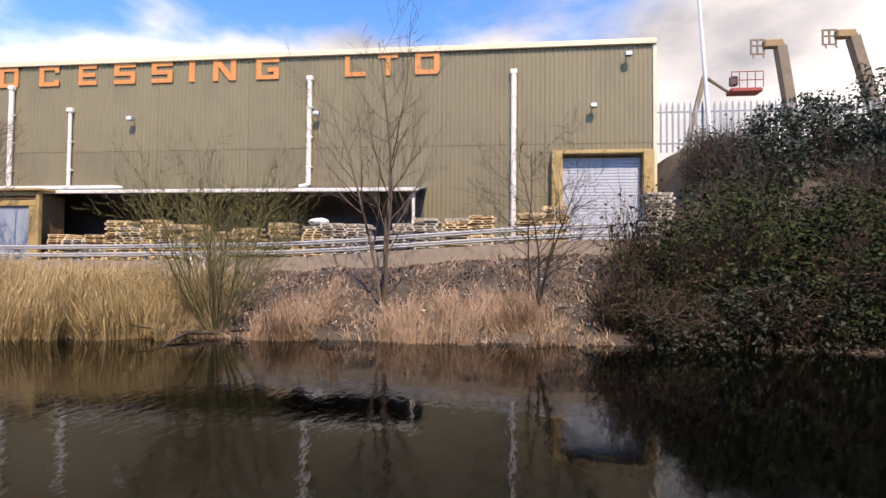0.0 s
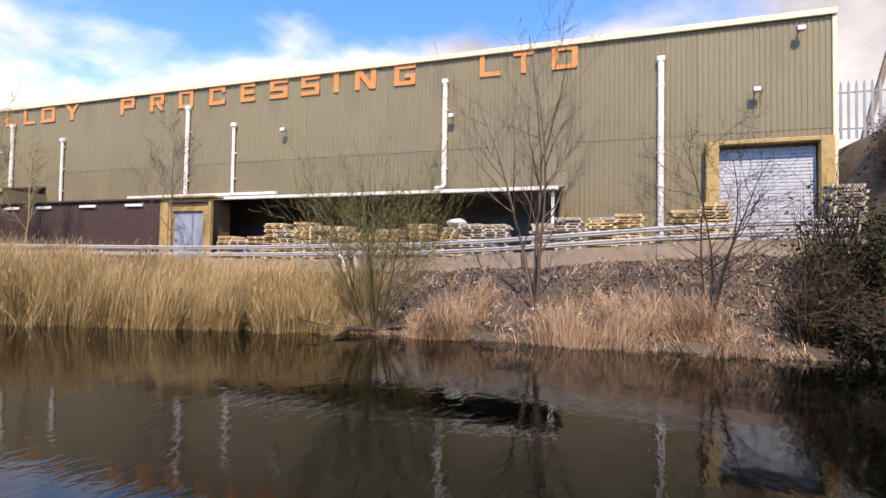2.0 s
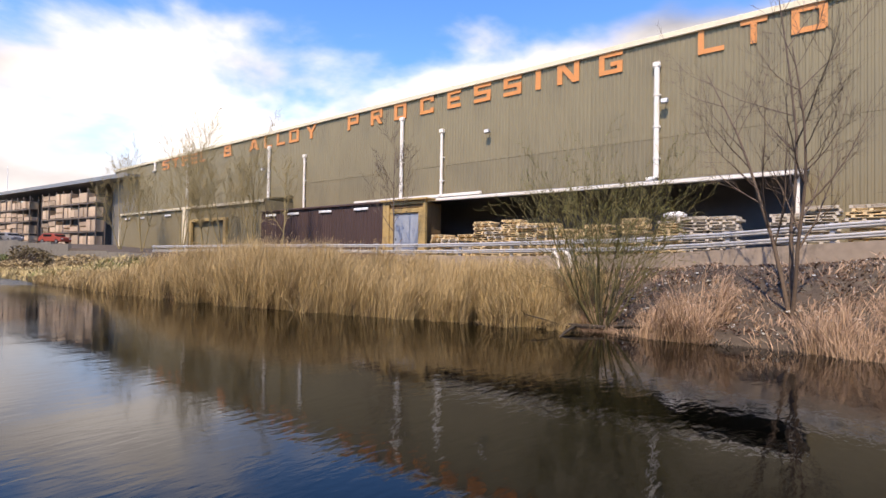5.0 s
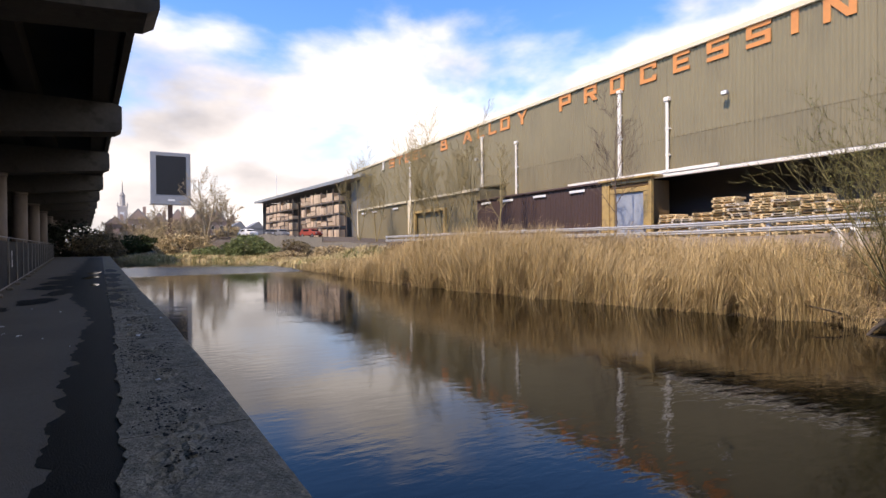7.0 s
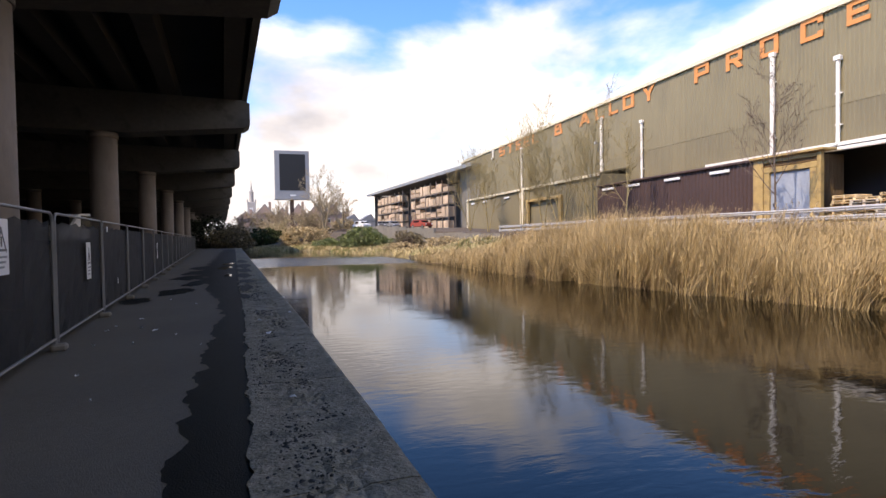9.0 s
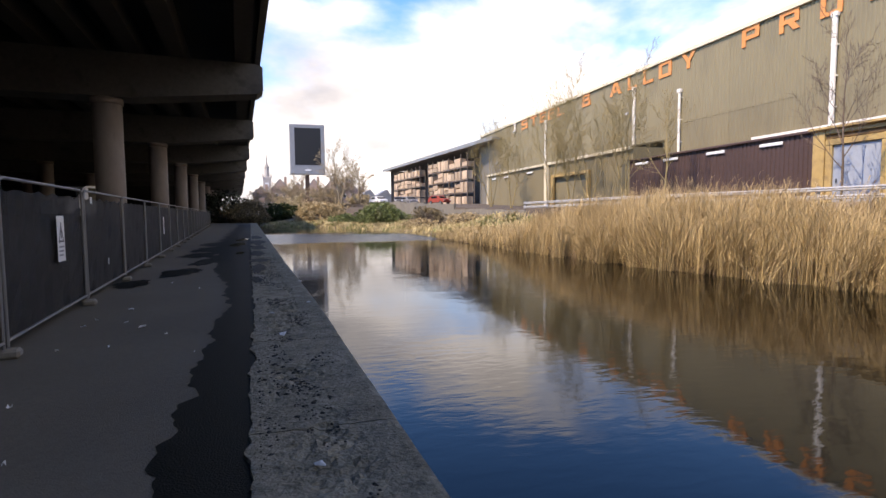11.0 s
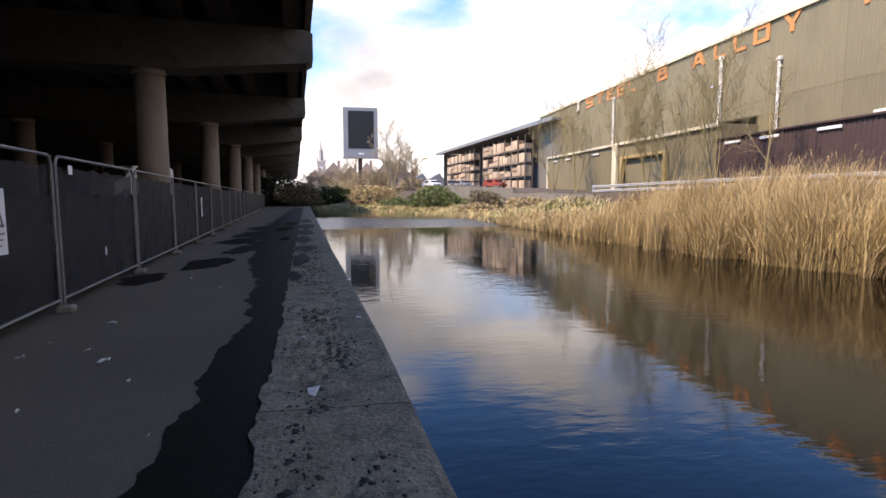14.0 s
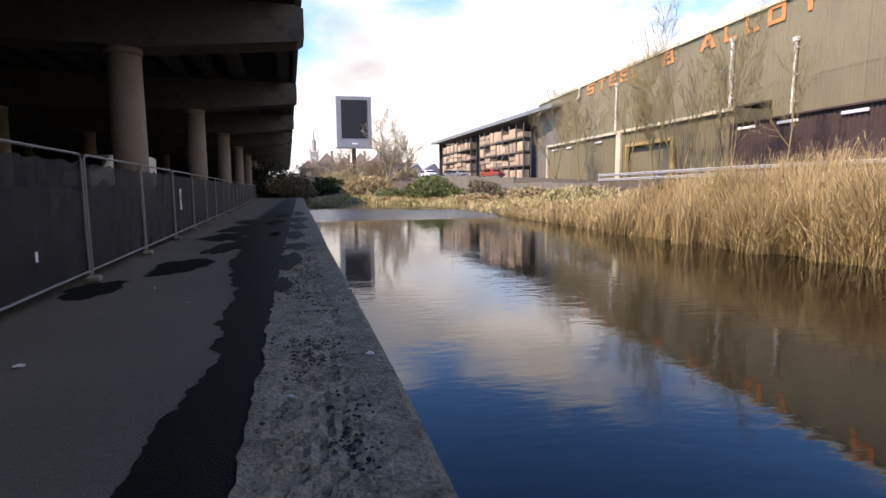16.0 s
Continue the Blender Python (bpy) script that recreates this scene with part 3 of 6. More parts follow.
# ---- lettering ----
def glyph(ch):
    """Bars of a square, wide capital in a unit cell: (x0, z0, x1, z1) boxes or 4-point slanted bars."""
    s, t = 0.23, 0.20
    bars = {
        "S": [(0, 1 - t, 1, 1), (0, 0.5 - t / 2, 1, 0.5 + t / 2), (0, 0, 1, t), (0, 0.5, s, 1), (1 - s, 0, 1, 0.5)],
        "T": [(0, 1 - t, 1, 1), (0.5 - s / 2, 0, 0.5 + s / 2, 1)],
        "E": [(0, 0, s, 1), (0, 1 - t, 1, 1), (0, 0.5 - t / 2, 0.92, 0.5 + t / 2), (0, 0, 1, t)],
        "L": [(0, 0, s, 1), (0, 0, 1, t)],
        "O": [(0, 0, s, 1), (1 - s, 0, 1, 1), (0, 0, 1, t), (0, 1 - t, 1, 1)],
        "D": [(0, 0, s, 1), (1 - s, 0.06, 1, 0.94), (0, 0, 0.94, t), (0, 1 - t, 0.94, 1)],
        "C": [(0, 0, s, 1), (0, 0, 1, t), (0, 1 - t, 1, 1), (1 - s, 0.66, 1, 1), (1 - s, 0, 1, 0.3)],
        "G": [(0, 0, s, 1), (0, 0, 1, t), (0, 1 - t, 1, 1), (1 - s, 0, 1, 0.52), (0.5, 0.35, 1, 0.55)],
        "P": [(0, 0, s, 1), (0, 1 - t, 1, 1), (0, 0.34, 1, 0.34 + t), (1 - s, 0.34, 1, 1)],
        "R": [(0, 0, s, 1), (0, 1 - t, 1, 1), (0, 0.38, 1, 0.38 + t), (1 - s, 0.42, 1, 1), ((0.42, 0.4), (0.74, 0.4), (1.04, 0), (0.72, 0))],
        "I": [(0, 0, 1, 1)],
        "N": [(0, 0, s, 1), (1 - s, 0, 1, 1), ((0, 1), (s + 0.06, 1), (1, 0), (1 - s - 0.06, 0))],
        "A": [((0, 0), (s, 0), (0.62, 1), (0.38, 1)), ((1 - s, 0), (1, 0), (0.62, 1), (0.38, 1)), (0.2, 0.2, 0.8, 0.2 + t)],
        "Y": [(0.5 - s / 2, 0, 0.5 + s / 2, 0.5), ((0, 1), (s, 1), (0.5 + s / 2, 0.42), (0.5 - s / 2, 0.42)), ((1 - s, 1), (1, 1), (0.5 + s / 2, 0.42), (0.5 - s / 2, 0.42))],
        "&": [(0.05, 0.5, 0.05 + s, 1), (0, 0, s, 0.55), (0.6, 0.5, 0.6 + s, 1), (0.05, 1 - t, 0.85, 1), (0.05, 0.42, 0.8, 0.42 + t), (0, 0, 0.95, t), (0.7, 0, 0.7 + s, 0.45)],
    }
    return bars[ch]


def build_sign():
    sign = thing("sign", (HX - 0.06, 0, 13.43), "orange block capitals fixed along the top of the warehouse wall", "sign")
    text = (("S", 80.0, 2.0), ("T", 77.1, 1.9), ("E", 74.3, 1.7), ("E", 71.9, 1.7), ("L", 69.5, 1.6), ("&", 63.8, 1.8), ("A", 58.5, 2.0), ("L", 55.5, 1.45), ("L", 53.2, 1.4), ("O", 51.05, 1.6), ("Y", 48.3, 1.65),
            ("P", 42.2, 1.45), ("R", 39.2, 1.4), ("O", 36.4, 1.35), ("C", 33.55, 1.4), ("E", 30.8, 1.25), ("S", 28.33, 1.45), ("S", 25.8, 1.42), ("I", 23.3, 0.38), ("N", 21.72, 1.5), ("G", 18.92, 1.45),
            ("L", 13.33, 1.27), ("T", 11.3, 1.2), ("D", 9.08, 1.45))
    for ch, y, w in text:
        bm = bmesh.new()
        for k, bar in enumerate(glyph(ch)):
            d = 0.05 + 0.003 * k
            pts = [(bar[0], bar[1]), (bar[2], bar[1]), (bar[2], bar[3]), (bar[0], bar[3])] if not isinstance(bar[0], tuple) else list(bar)
            m = Matrix(((0, -1, 0, 0), (-w, 0, 0, y), (0, 0, 1.30, 0), (0, 0, 0, 1)))
            prism(bm, pts, d, m)
        part("letter", bm, M["orange"], sign)


build_sign()


# ---- lean-tos and canopy ----
def build_canopy():
    c = thing("canopy", (0, 0, 0), "grey metal lean-to canopy over stacked pallets", "canopy")
    bm = bmesh.new()
    prism(bm, [(25.75, 6.12), (HX - 0.08, 6.78), (HX - 0.08, 6.70), (25.75, 6.04)], 24.6, pose(0, 8.3, 0))
    part("canopy_roof", bm, M["grey_metal"], c)
    part("gutter", boxes((25.58, 8.2, 5.98, 25.74, 32.9, 6.16), bevel=0.03), M["whitepipe"], c, "pale metal eaves gutter")
    part("edge_flashing", boxes((HX - 0.25, 27.5, 6.8, HX - 0.1, 41, 7.0)), M["whitepipe"], c)
    for y in (8.5,):
        part("post", boxes((25.85, y - 0.07, 2.2, 25.99, y + 0.07, 6.04)), M["whitepipe"], c)
    # Dark sheet hung over the olive wall to paint the canopy's shade.
    part("rear_sheet", boxes((HX - 0.14, 8.5, 2.2, HX - 0.10, 32.0, 6.65)), M["darkgrey"], c, "added dark grey sheet standing in for the shade under the canopy")
    part("side_sheet", boxes((26.0, 31.8, 2.2, HX - 0.15, 31.9, 6.0)), M["brown"], c)


build_canopy()


def build_porch():
    p = thing("porch", (24.8, 29.0, 2.3), "weathered yellow timber porch with a grey-blue door", "porch")
    part("porch_wall", boxes((0.12, 0.1, 0, 1.9, 3.3, 3.6)), M["timber_brown"], p, "brown-stained timber wall")
    # wide front posts, two stepped lintels and a shallow overhanging roof
    part("door_jamb", boxes((-0.08, 0.0, 0, 0.11, 0.42, 3.22), bevel=0.02), M["yellow"], p)
    part("door_jamb", boxes((-0.08, 2.75, 0, 0.11, 3.1, 3.22), bevel=0.02), M["yellow"], p)
    part("corner_post", boxes((-0.14, 3.12, 0, 0.11, 3.75, 3.70), bevel=0.02), M["yellow"], p)
    part("corner_post", boxes((-0.14, -0.22, 0, 0.11, -0.02, 3.70), bevel=0.02), M["yellow"], p)
    part("lintel", boxes((-0.1, 0.0, 2.9, 0.10, 3.1, 3.2), bevel=0.02), M["yellow"], p, "pale yellow door lintel")
    part("upper_beam", boxes((-0.02, 0.0, 3.24, 0.11, 3.1, 3.44), bevel=0.01), M["timber_brown"], p)
    part("upper_beam", boxes((-0.12, 0.0, 3.46, 0.11, 3.1, 3.70), bevel=0.02), M["yellow"], p)
    part("porch_roof", boxes((-0.32, -0.45, 3.71, 0.70, 3.9, 3.84), bevel=0.02), M["yellow"], p)
    for i in range(18):
        part("side_board", boxes((0.14 + 0.095 * i, 0.03, 0.05, 0.22 + 0.095 * i, 0.095, 3.58), bevel=0.008), M["timber_brown"], p)
    door = part("door", boxes((0.02, 0.46, 0, 0.10, 2.74, 2.89), bevel=0.01), M["bluedoor"], p, "grey-blue painted steel door, closed")
    part("door_handle", boxes((-0.05, 2.50, 1.0, 0.02, 2.56, 1.2), bevel=0.01), M["darkgrey"], door)


M["timber_brown"] = mat("brown_stained_timber", (0.19, 0.115, 0.05), (0.12, 0.075, 0.035), 0.8, grain=7, stain=1.2, bump=0.2, stretch=(3, 3, 0.5))
build_porch()


def build_leanto():
    b = thing("lean_to", (0, 0, 0), "dark brown corrugated lean-to under the warehouse wall", "lean-to")
    sheet = corrugated("brown_sheet", 5.1, 4.0, 0.3, 0.05)
    for i in range(3):
        part("cladding_panel", sheet, M["brown"], b).matrix_basis = pose(25.9, 34.75 + i * 5.12, 2.2)
    part("cladding_panel", corrugated("brown_short", 2.0, 4.0, 0.3, 0.05), M["brown"], b).matrix_basis = pose(25.9, 32.74, 2.2)
    bm = bmesh.new()
    prism(bm, [(25.7, 6.24), (HX - 0.08, 6.86), (HX - 0.08, 6.76), (25.7, 6.14)], 17.0, pose(0, 33.0, 0))
    part("lean_to_roof", bm, M["brown"], b)
    for y in (35.5, 39.8, 44.2, 47.6):
        light = thing("strip_light", (25.78, y, 5.72), "white batten light fixed below the lean-to eaves", "strip light", "strip lights on the lean-tos")
        part("fitting", boxes((-0.04, 0, 0, 0.05, 1.6, 0.2), bevel=0.03), M["white"], light)
    o = thing("olive_lean_to", (0, 0, 0), "olive corrugated lean-to with cream eaves trim", "lean-to")
    sheet = corrugated("olive_sheet", 6.9, 5.1, 0.3, 0.05)
    for i in range(5):
        if i == 1:
            continue
        part("cladding_panel", sheet, M["olive"], o).matrix_basis = pose(26.2, 50.2 + i * 6.92, 2.2)
    part("cladding_panel", corrugated("olive_short", 6.9, 1.6, 0.3, 0.05), M["olive"], o).matrix_basis = pose(26.2, 50.2 + 6.92, 5.7)
    bm = bmesh.new()
    prism(bm, [(26.0, 7.5), (HX - 0.08, 8.1), (HX - 0.08, 8.0), (26.0, 7.4)], 34.6, pose(0, 50.2, 0))
    part("lean_to_roof", bm, M["olive"], o)
    part("eaves_trim", boxes((25.92, 50.1, 7.2, 26.12, 84.9, 7.46), bevel=0.02), M["cream"], o, "cream metal eaves trim")
    part("corner_trim", boxes((25.96, 84.7, 2.6, 26.16, 85.0, 7.2)), M["cream"], o)
    part("corner_trim", boxes((25.9, 65.3, 2.4, 26.14, 66.2, 7.2)), M["cream"], o, "cream metal corner trim")
    part("end_sheet", boxes((26.2, 50.12, 2.3, HX - 0.1, 50.2, 7.4)), M["olive"], o)
    part("end_sheet", boxes((26.2, 84.8, 2.3, HX - 0.1, 84.9, 7.4)), M["olive"], o)
    part("gate_frame", boxes((25.86, 56.6, 2.4, 26.14, 57.1, 6.0), (25.86, 64.0, 2.4, 26.14, 64.5, 6.0), (25.86, 57.1, 5.7, 26.14, 64.0, 6.0), bevel=0.03), M["yellow"], o, "yellow steel loading-door frame")
    part("loading_door", boxes((26.3, 57.0, 2.4, 26.36, 64.1, 5.75)), M["olive"], o)
    for y in (69.5, 77.0, 81.5):
        light = thing("strip_light", (26.05, y, 6.6), "white batten light fixed below the lean-to eaves", "strip light", "strip lights on the lean-tos")
        part("fitting", boxes((-0.04, 0, 0, 0.05, 1.6, 0.2), bevel=0.03), M["white"], light)


build_leanto()


# ---- racking shed ----
M["rackpaint"] = mat("rack_paint", (0.20, 0.16, 0.13), (0.15, 0.12, 0.10), 0.6, grain=3, stain=0.5, bump=0.05)


def build_racks():
    ang = 5.4
    shed = thing("racking_shed", (29.3, 87.5, 0), "open-fronted grey shed sheltering tall timber racking", "shed", turn=ang)
    L = 66.0
    bm = bmesh.new()
    prism(bm, [(-1.6, 13.15), (-1.6, 13.5), (9, 13.9), (9, 13.6)], L, pose(0, 0, 0))
    part("shed_roof", bm, M["grey_metal"], shed)
    part("fascia", boxes((-1.72, -0.1, 13.05, -1.61, L, 13.62)), M["grey_metal"], shed)
    part("side_wall", boxes((0.9, 9.6, 2.8, 9, 9.75, 13.6)), M["grey_metal"], shed)
    # Dark grey on these two walls paints the shed's unlit depth.
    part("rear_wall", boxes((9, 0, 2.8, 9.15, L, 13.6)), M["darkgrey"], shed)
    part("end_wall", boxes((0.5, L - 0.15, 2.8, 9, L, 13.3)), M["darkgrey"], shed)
    rng = random.Random(8)
    m0 = shed.matrix_basis
    for y0, bays in ((10.2, 7), (36.0, 7)):
        for side in range(1):
            rack = thing("pallet_rack", (0, 0, 0), "tall grey pallet rack filled with wooden crates", "pallet rack", "pallet racks in the shed")
            rack.matrix_basis = m0 @ pose(-1.3, y0, 3.2)
            n = 2.9
            for i in range(bays + 1):
                part("upright", boxes((0, i * n - 0.06, 0, 0.12, i * n + 0.06, 9.0), (1.3, i * n - 0.06, 0, 1.42, i * n + 0.06, 9.0)), M["rackpaint"], rack)
            for lev in range(1, 4):
                part("shelf_beam", boxes((-0.02, 0, lev * 2.25 - 0.14, 0.1, bays * n, lev * 2.25), (0.1, 0, lev * 2.25 - 0.04, 1.3, bays * n, lev * 2.25)), M["rackpaint"], rack)
            for lev in range(4):
                for i in range(bays):
                    h = rng.choice((1.3, 1.6, 1.75, 1.85)) * rng.uniform(0.92, 1.06)
                    # either two tall crates side by side or two long low ones stacked
                    if rng.random() < 0.5:
                        loads = [(k * 1.38, 0.0, h, rng.uniform(1.2, 1.34)) for k in range(2)]
                    else:
                        loads = [(rng.uniform(0, 0.1), k * (h / 2 + 0.012), h / 2, rng.uniform(2.4, 2.62)) for k in range(2 if rng.random() < 0.85 else 1)]
                    for yy, zz, hh, w in loads:
                        cr = thing("crate", (0, 0, 0), "pale wooden crate on the pallet rack", "crate", "crates on the pallet racks")
                        cr.matrix_basis = m0 @ pose(-1.3 + rng.uniform(-0.15, 0.2), y0 + i * n + 0.1 + yy, 3.2 + lev * 2.25 + 0.01 + zz)
                        crate_body(cr, hh, w)


def crate_body(cr, h, w):
    """A boarded crate body with shallow grooves between its boards, on three skids."""
    nb, g = 5, 0.03
    out, back = [], []
    for q in range(nb):
        z0, z1 = 0.13 + q * (h - 0.13) / nb, 0.13 + (q + 1) * (h - 0.13) / nb
        out += [(0, z0 + 0.02), (0, z1 - 0.02)] + ([(g, z1 - 0.02), (g, z1 + 0.02)] if q < nb - 1 else [])
    out += [(1.2, h - 0.02), (1.2, 0.15)]
    bm = bmesh.new()
    prism(bm, out, w)
    part("crate_body", bm, M["crate"], cr)
    for q in (0.02, w / 2 - 0.06, w - 0.14):
        part("skid", boxes((0.02, q, 0, 1.18, q + 0.12, 0.148)), M["crate"], cr)


build_racks()

# ---- viaduct ----
VA = math.degrees(math.atan(0.097))


def build_viaduct():
    v = thing("viaduct", (0, 0, 0), "dark concrete road viaduct on round columns over the towpath", "viaduct", kind="structure")
    y0 = 41.2
    for i in range(-4, 10):
        y = y0 + 17.65 * i
        for row in range(3):
            x = column_x(y) - row * 13.0 + (0.72 if (i, row) == (-1, 0) else 0.0)
            bm = bmesh.new()
            rod(bm, (0, 0, 0), (0, 0, 7.75), 0.66, seg=32)
            rod(bm, (0, 0, 7.45), (0, 0, 7.75), 0.72, seg=32)
            ob = part("column", bm, M["column"], v, "round concrete column, weathered")
            ob.matrix_basis = pose(x, y, 0.0)
            for p in ob.data.polygons:
                p.use_smooth = len(p.vertices) == 4
        # crosshead, deeper over the columns, tapering to its tip
        bm = bmesh.new()
        tip = 7.35
        prism(bm, [(tip, 8.55), (tip, 9.75), (tip - 0.4, 9.9), (-40, 9.9), (-40, 7.75), (1.2, 7.75), (tip - 0.3, 8.35)], 1.7, pose(0, -0.85, 0))
        ob = part("crosshead", bm, M["concrete"], v, "stained concrete crosshead beam")
        ob.matrix_basis = pose(column_x(y), y + 0.15, 0, 0, 0, VA)
    # longitudinal beams and deck
    span = 300.0
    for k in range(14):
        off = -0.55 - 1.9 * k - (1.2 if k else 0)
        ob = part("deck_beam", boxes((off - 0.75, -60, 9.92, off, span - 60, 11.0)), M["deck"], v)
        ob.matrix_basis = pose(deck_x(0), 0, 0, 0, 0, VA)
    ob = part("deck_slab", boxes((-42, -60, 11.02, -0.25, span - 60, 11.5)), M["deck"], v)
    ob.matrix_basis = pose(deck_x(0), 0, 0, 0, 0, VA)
    ob = part("parapet", boxes((-0.24, -60, 10.6, 0.06, span - 60, 11.62)), M["concrete"], v)
    ob.matrix_basis = pose(deck_x(0), 0, 0, 0, 0, VA)
    # Two walls added to keep daylight out at the viaduct's end and far side.
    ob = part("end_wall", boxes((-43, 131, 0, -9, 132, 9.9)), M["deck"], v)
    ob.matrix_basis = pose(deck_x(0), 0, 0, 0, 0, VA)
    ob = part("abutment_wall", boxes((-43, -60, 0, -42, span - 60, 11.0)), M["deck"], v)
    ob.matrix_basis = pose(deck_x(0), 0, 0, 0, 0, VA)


build_viaduct()


# ---- site fence ----
M["farwall"] = mat("far_wall_concrete", (0.24, 0.22, 0.185), (0.15, 0.14, 0.12), 0.85, grain=3, stain=0.5, bump=0.2, stain_amt=0.5)


def fence_panel():
    p = thing("fence_panel", (0, 0, 0), "galvanised mesh site fence panel with dark debris netting", "fence panel", "site fence panels along the towpath")
    W, H = 3.62, 2.02
    bm = bmesh.new()
    rod(bm, (0, 0.0, 0.1), (0, 0.0, H - 0.12), 0.021)
    part("upright", bm, M["galv"], p)
    bm = bmesh.new()
    rod(bm, (0, W, 0.1), (0, W, H - 0.12), 0.021)
    part("upright", bm, M["galv"], p)
    bm = bmesh.new()
    pts = [(0, 0, H - 0.12), (0, 0.04, H - 0.03), (0, 0.12, H), (0, W - 0.12, H), (0, W - 0.04, H - 0.03), (0, W, H - 0.12)]
    for a, b in zip(pts, pts[1:]):
        rod(bm, a, b, 0.021)
    part("top_rail", bm, M["galv"], p)
    bm = bmesh.new()
    rod(bm, (0, 0, 0.17), (0, W, 0.17), 0.019)
    part("bottom_rail", bm, M["galv"], p)
    vs, fs = [], []
    ny, nz = 12, 8
    for i in range(ny + 1):
        for j in range(nz + 1):
            sag = 0.03 * noise.noise(Vector((i * 0.7, j * 0.6, 4))) if 0 < i < ny else 0
            vs.append((-0.03 + sag, 0.02 + (W - 0.04) * i / ny, 0.18 + (H - 0.28 - 0.06 * math.sin(i * 1.3) ** 2) * j / nz))
    for i in range(ny):
        for j in range(nz):
            a = i * (nz + 1) + j
            fs.append((a, a + 1, a + nz + 2, a + nz + 1))
    me = raw("netting", vs, fs)
    ob = part("netting", me, M["netting"], p, "dark woven debris netting")
    return p


def netting_material():
    m = mat("debris_netting", (0.013, 0.013, 0.0135), (0.008, 0.008, 0.009), 0.85, grain=5, stain=0.7, bump=0.1, bump_scale=120)
    nt = m.node_tree
    b, out = nt.nodes["Principled BSDF"], nt.nodes["Material Output"]
    tr, mix = nt.nodes.new("ShaderNodeBsdfTransparent"), nt.nodes.new("ShaderNodeMixShader")
    mix.inputs[0].default_value = 0.86
    nt.links.new(tr.outputs[0], mix.inputs[1]); nt.links.new(b.outputs[0], mix.inputs[2]); nt.links.new(mix.outputs[0], out.inputs[0])
    return m


M["netting"] = netting_material()


def build_fence():
    ys = [18.25 + 3.72 * i for i in range(-12, 21)]
    first = fence_panel()
    for i, y in enumerate(ys):
        a = Vector((fence_x(y), y, 0)); b = Vector((fence_x(y + 3.72), y + 3.72, 0))
        turn = math.degrees(math.atan2(-(b - a).x, (b - a).y))
        m = pose(a.x, a.y, ZP + 0.03, 0, 0, turn)
        if i == 0:
            first.matrix_basis = m
        else:
            copy_thing(first, m)
        foot = thing("ballast_block", (a.x, a.y, ZP), "grey concrete block foot under the site fence", "ballast block", "ballast blocks under the site fence")
        foot.rotation_euler = (0, 0, radians(turn + 4))
        part("block", boxes((-0.10, -0.09, 0, 0.12, 0.09, 0.11), bevel=0.03), M["farwall"], foot)


build_fence()


# ---- plants ----
M["litterleaf"] = mat("dead_leaf", (0.16, 0.10, 0.07), (0.10, 0.065, 0.05), 0.9, grain=3, stain=0.5, bump=0, vary=0.5, island=True)
M["bark_far"] = mat("far_tree_bark", (0.36, 0.29, 0.19), (0.27, 0.215, 0.14), 0.9, grain=5, stain=2, bump=0)


class Tubes:
    """Collects tapered tubes into one mesh."""
    def __init__(self):
        self.vs, self.fs = [], []

    def add(self, pts, radii, seg=5):
        base = len(self.vs)
        n = len(pts)
        up = Vector((0.31, 0.17, 0.93))
        for i, (p, r) in enumerate(zip(pts, radii)):
            d = (pts[min(i + 1, n - 1)] - pts[max(i - 1, 0)])
            if d.length < 1e-6:
                d = Vector((0, 0, 1))
            d.normalize()
            u = d.cross(up if abs(d.dot(up)) < 0.95 else Vector((1, 0, 0))).normalized()
            w = d.cross(u)
            for k in range(seg):
                a = math.tau * k / seg
                self.vs.append(tuple(p + u * (r * math.cos(a)) + w * (r * math.sin(a))))
        for i in range(n - 1):
            for k in range(seg):
                a, b = base + i * seg + k, base + i * seg + (k + 1) % seg
                self.fs.append((a, b, b + seg, a + seg))

    def mesh(self, name):
        me = raw(name, self.vs, self.fs)
        for p in me.polygons:
            p.use_smooth = True
        return me


def grow(tubes, rng, p, d, length, radius, level, spec, twigs=None, segs=5, fine=0.0055):
    """A limb that bends a little and puts out smaller limbs. spec: per level (number, length ratio, spread degrees, upward pull)."""
    pts, radii = [p.copy()], [radius]
    q, dd = p.copy(), d.normalized()
    n = max(3, segs)
    for i in range(n):
        bend = spec[level][4]
        dd = (dd + Vector((rng.uniform(-1, 1), rng.uniform(-1, 1), rng.uniform(-0.6, 0.6))) * bend + Vector((0, 0, spec[level][3]))).normalized()
        q = q + dd * (length / n)
        pts.append(q.copy())
        radii.append(radius * (1 - 0.8 * (i + 1) / n))
    (tubes if level < 2 or twigs is None else twigs).add(pts, radii, 6 if level == 0 else (4 if level == 1 else 3))
    if level + 1 >= len(spec):
        return
    count, ratio, spread = spec[level][:3]
    for k in range(count):
        t = 0.18 + 0.8 * (k + rng.random()) / count if level else 0.25 + 0.72 * (k + rng.random()) / count
        i = min(n - 1, int(t * n))
        f = t * n - i
        s = pts[i].lerp(pts[i + 1], f)
        axis = (pts[i + 1] - pts[i]).normalized()
        side = axis.cross(Vector((rng.uniform(-1, 1), rng.uniform(-1, 1), rng.uniform(-1, 1)))).normalized()
        a = radians(spread * rng.uniform(0.7, 1.3))
        nd = axis * math.cos(a) + side * math.sin(a)
        grow(tubes, rng, s, nd, length * ratio * rng.uniform(0.7, 1.15) * (1.1 - 0.5 * t), max(fine, radii[i] * 0.55), level + 1, spec, twigs, max(3, segs - 1), fine)


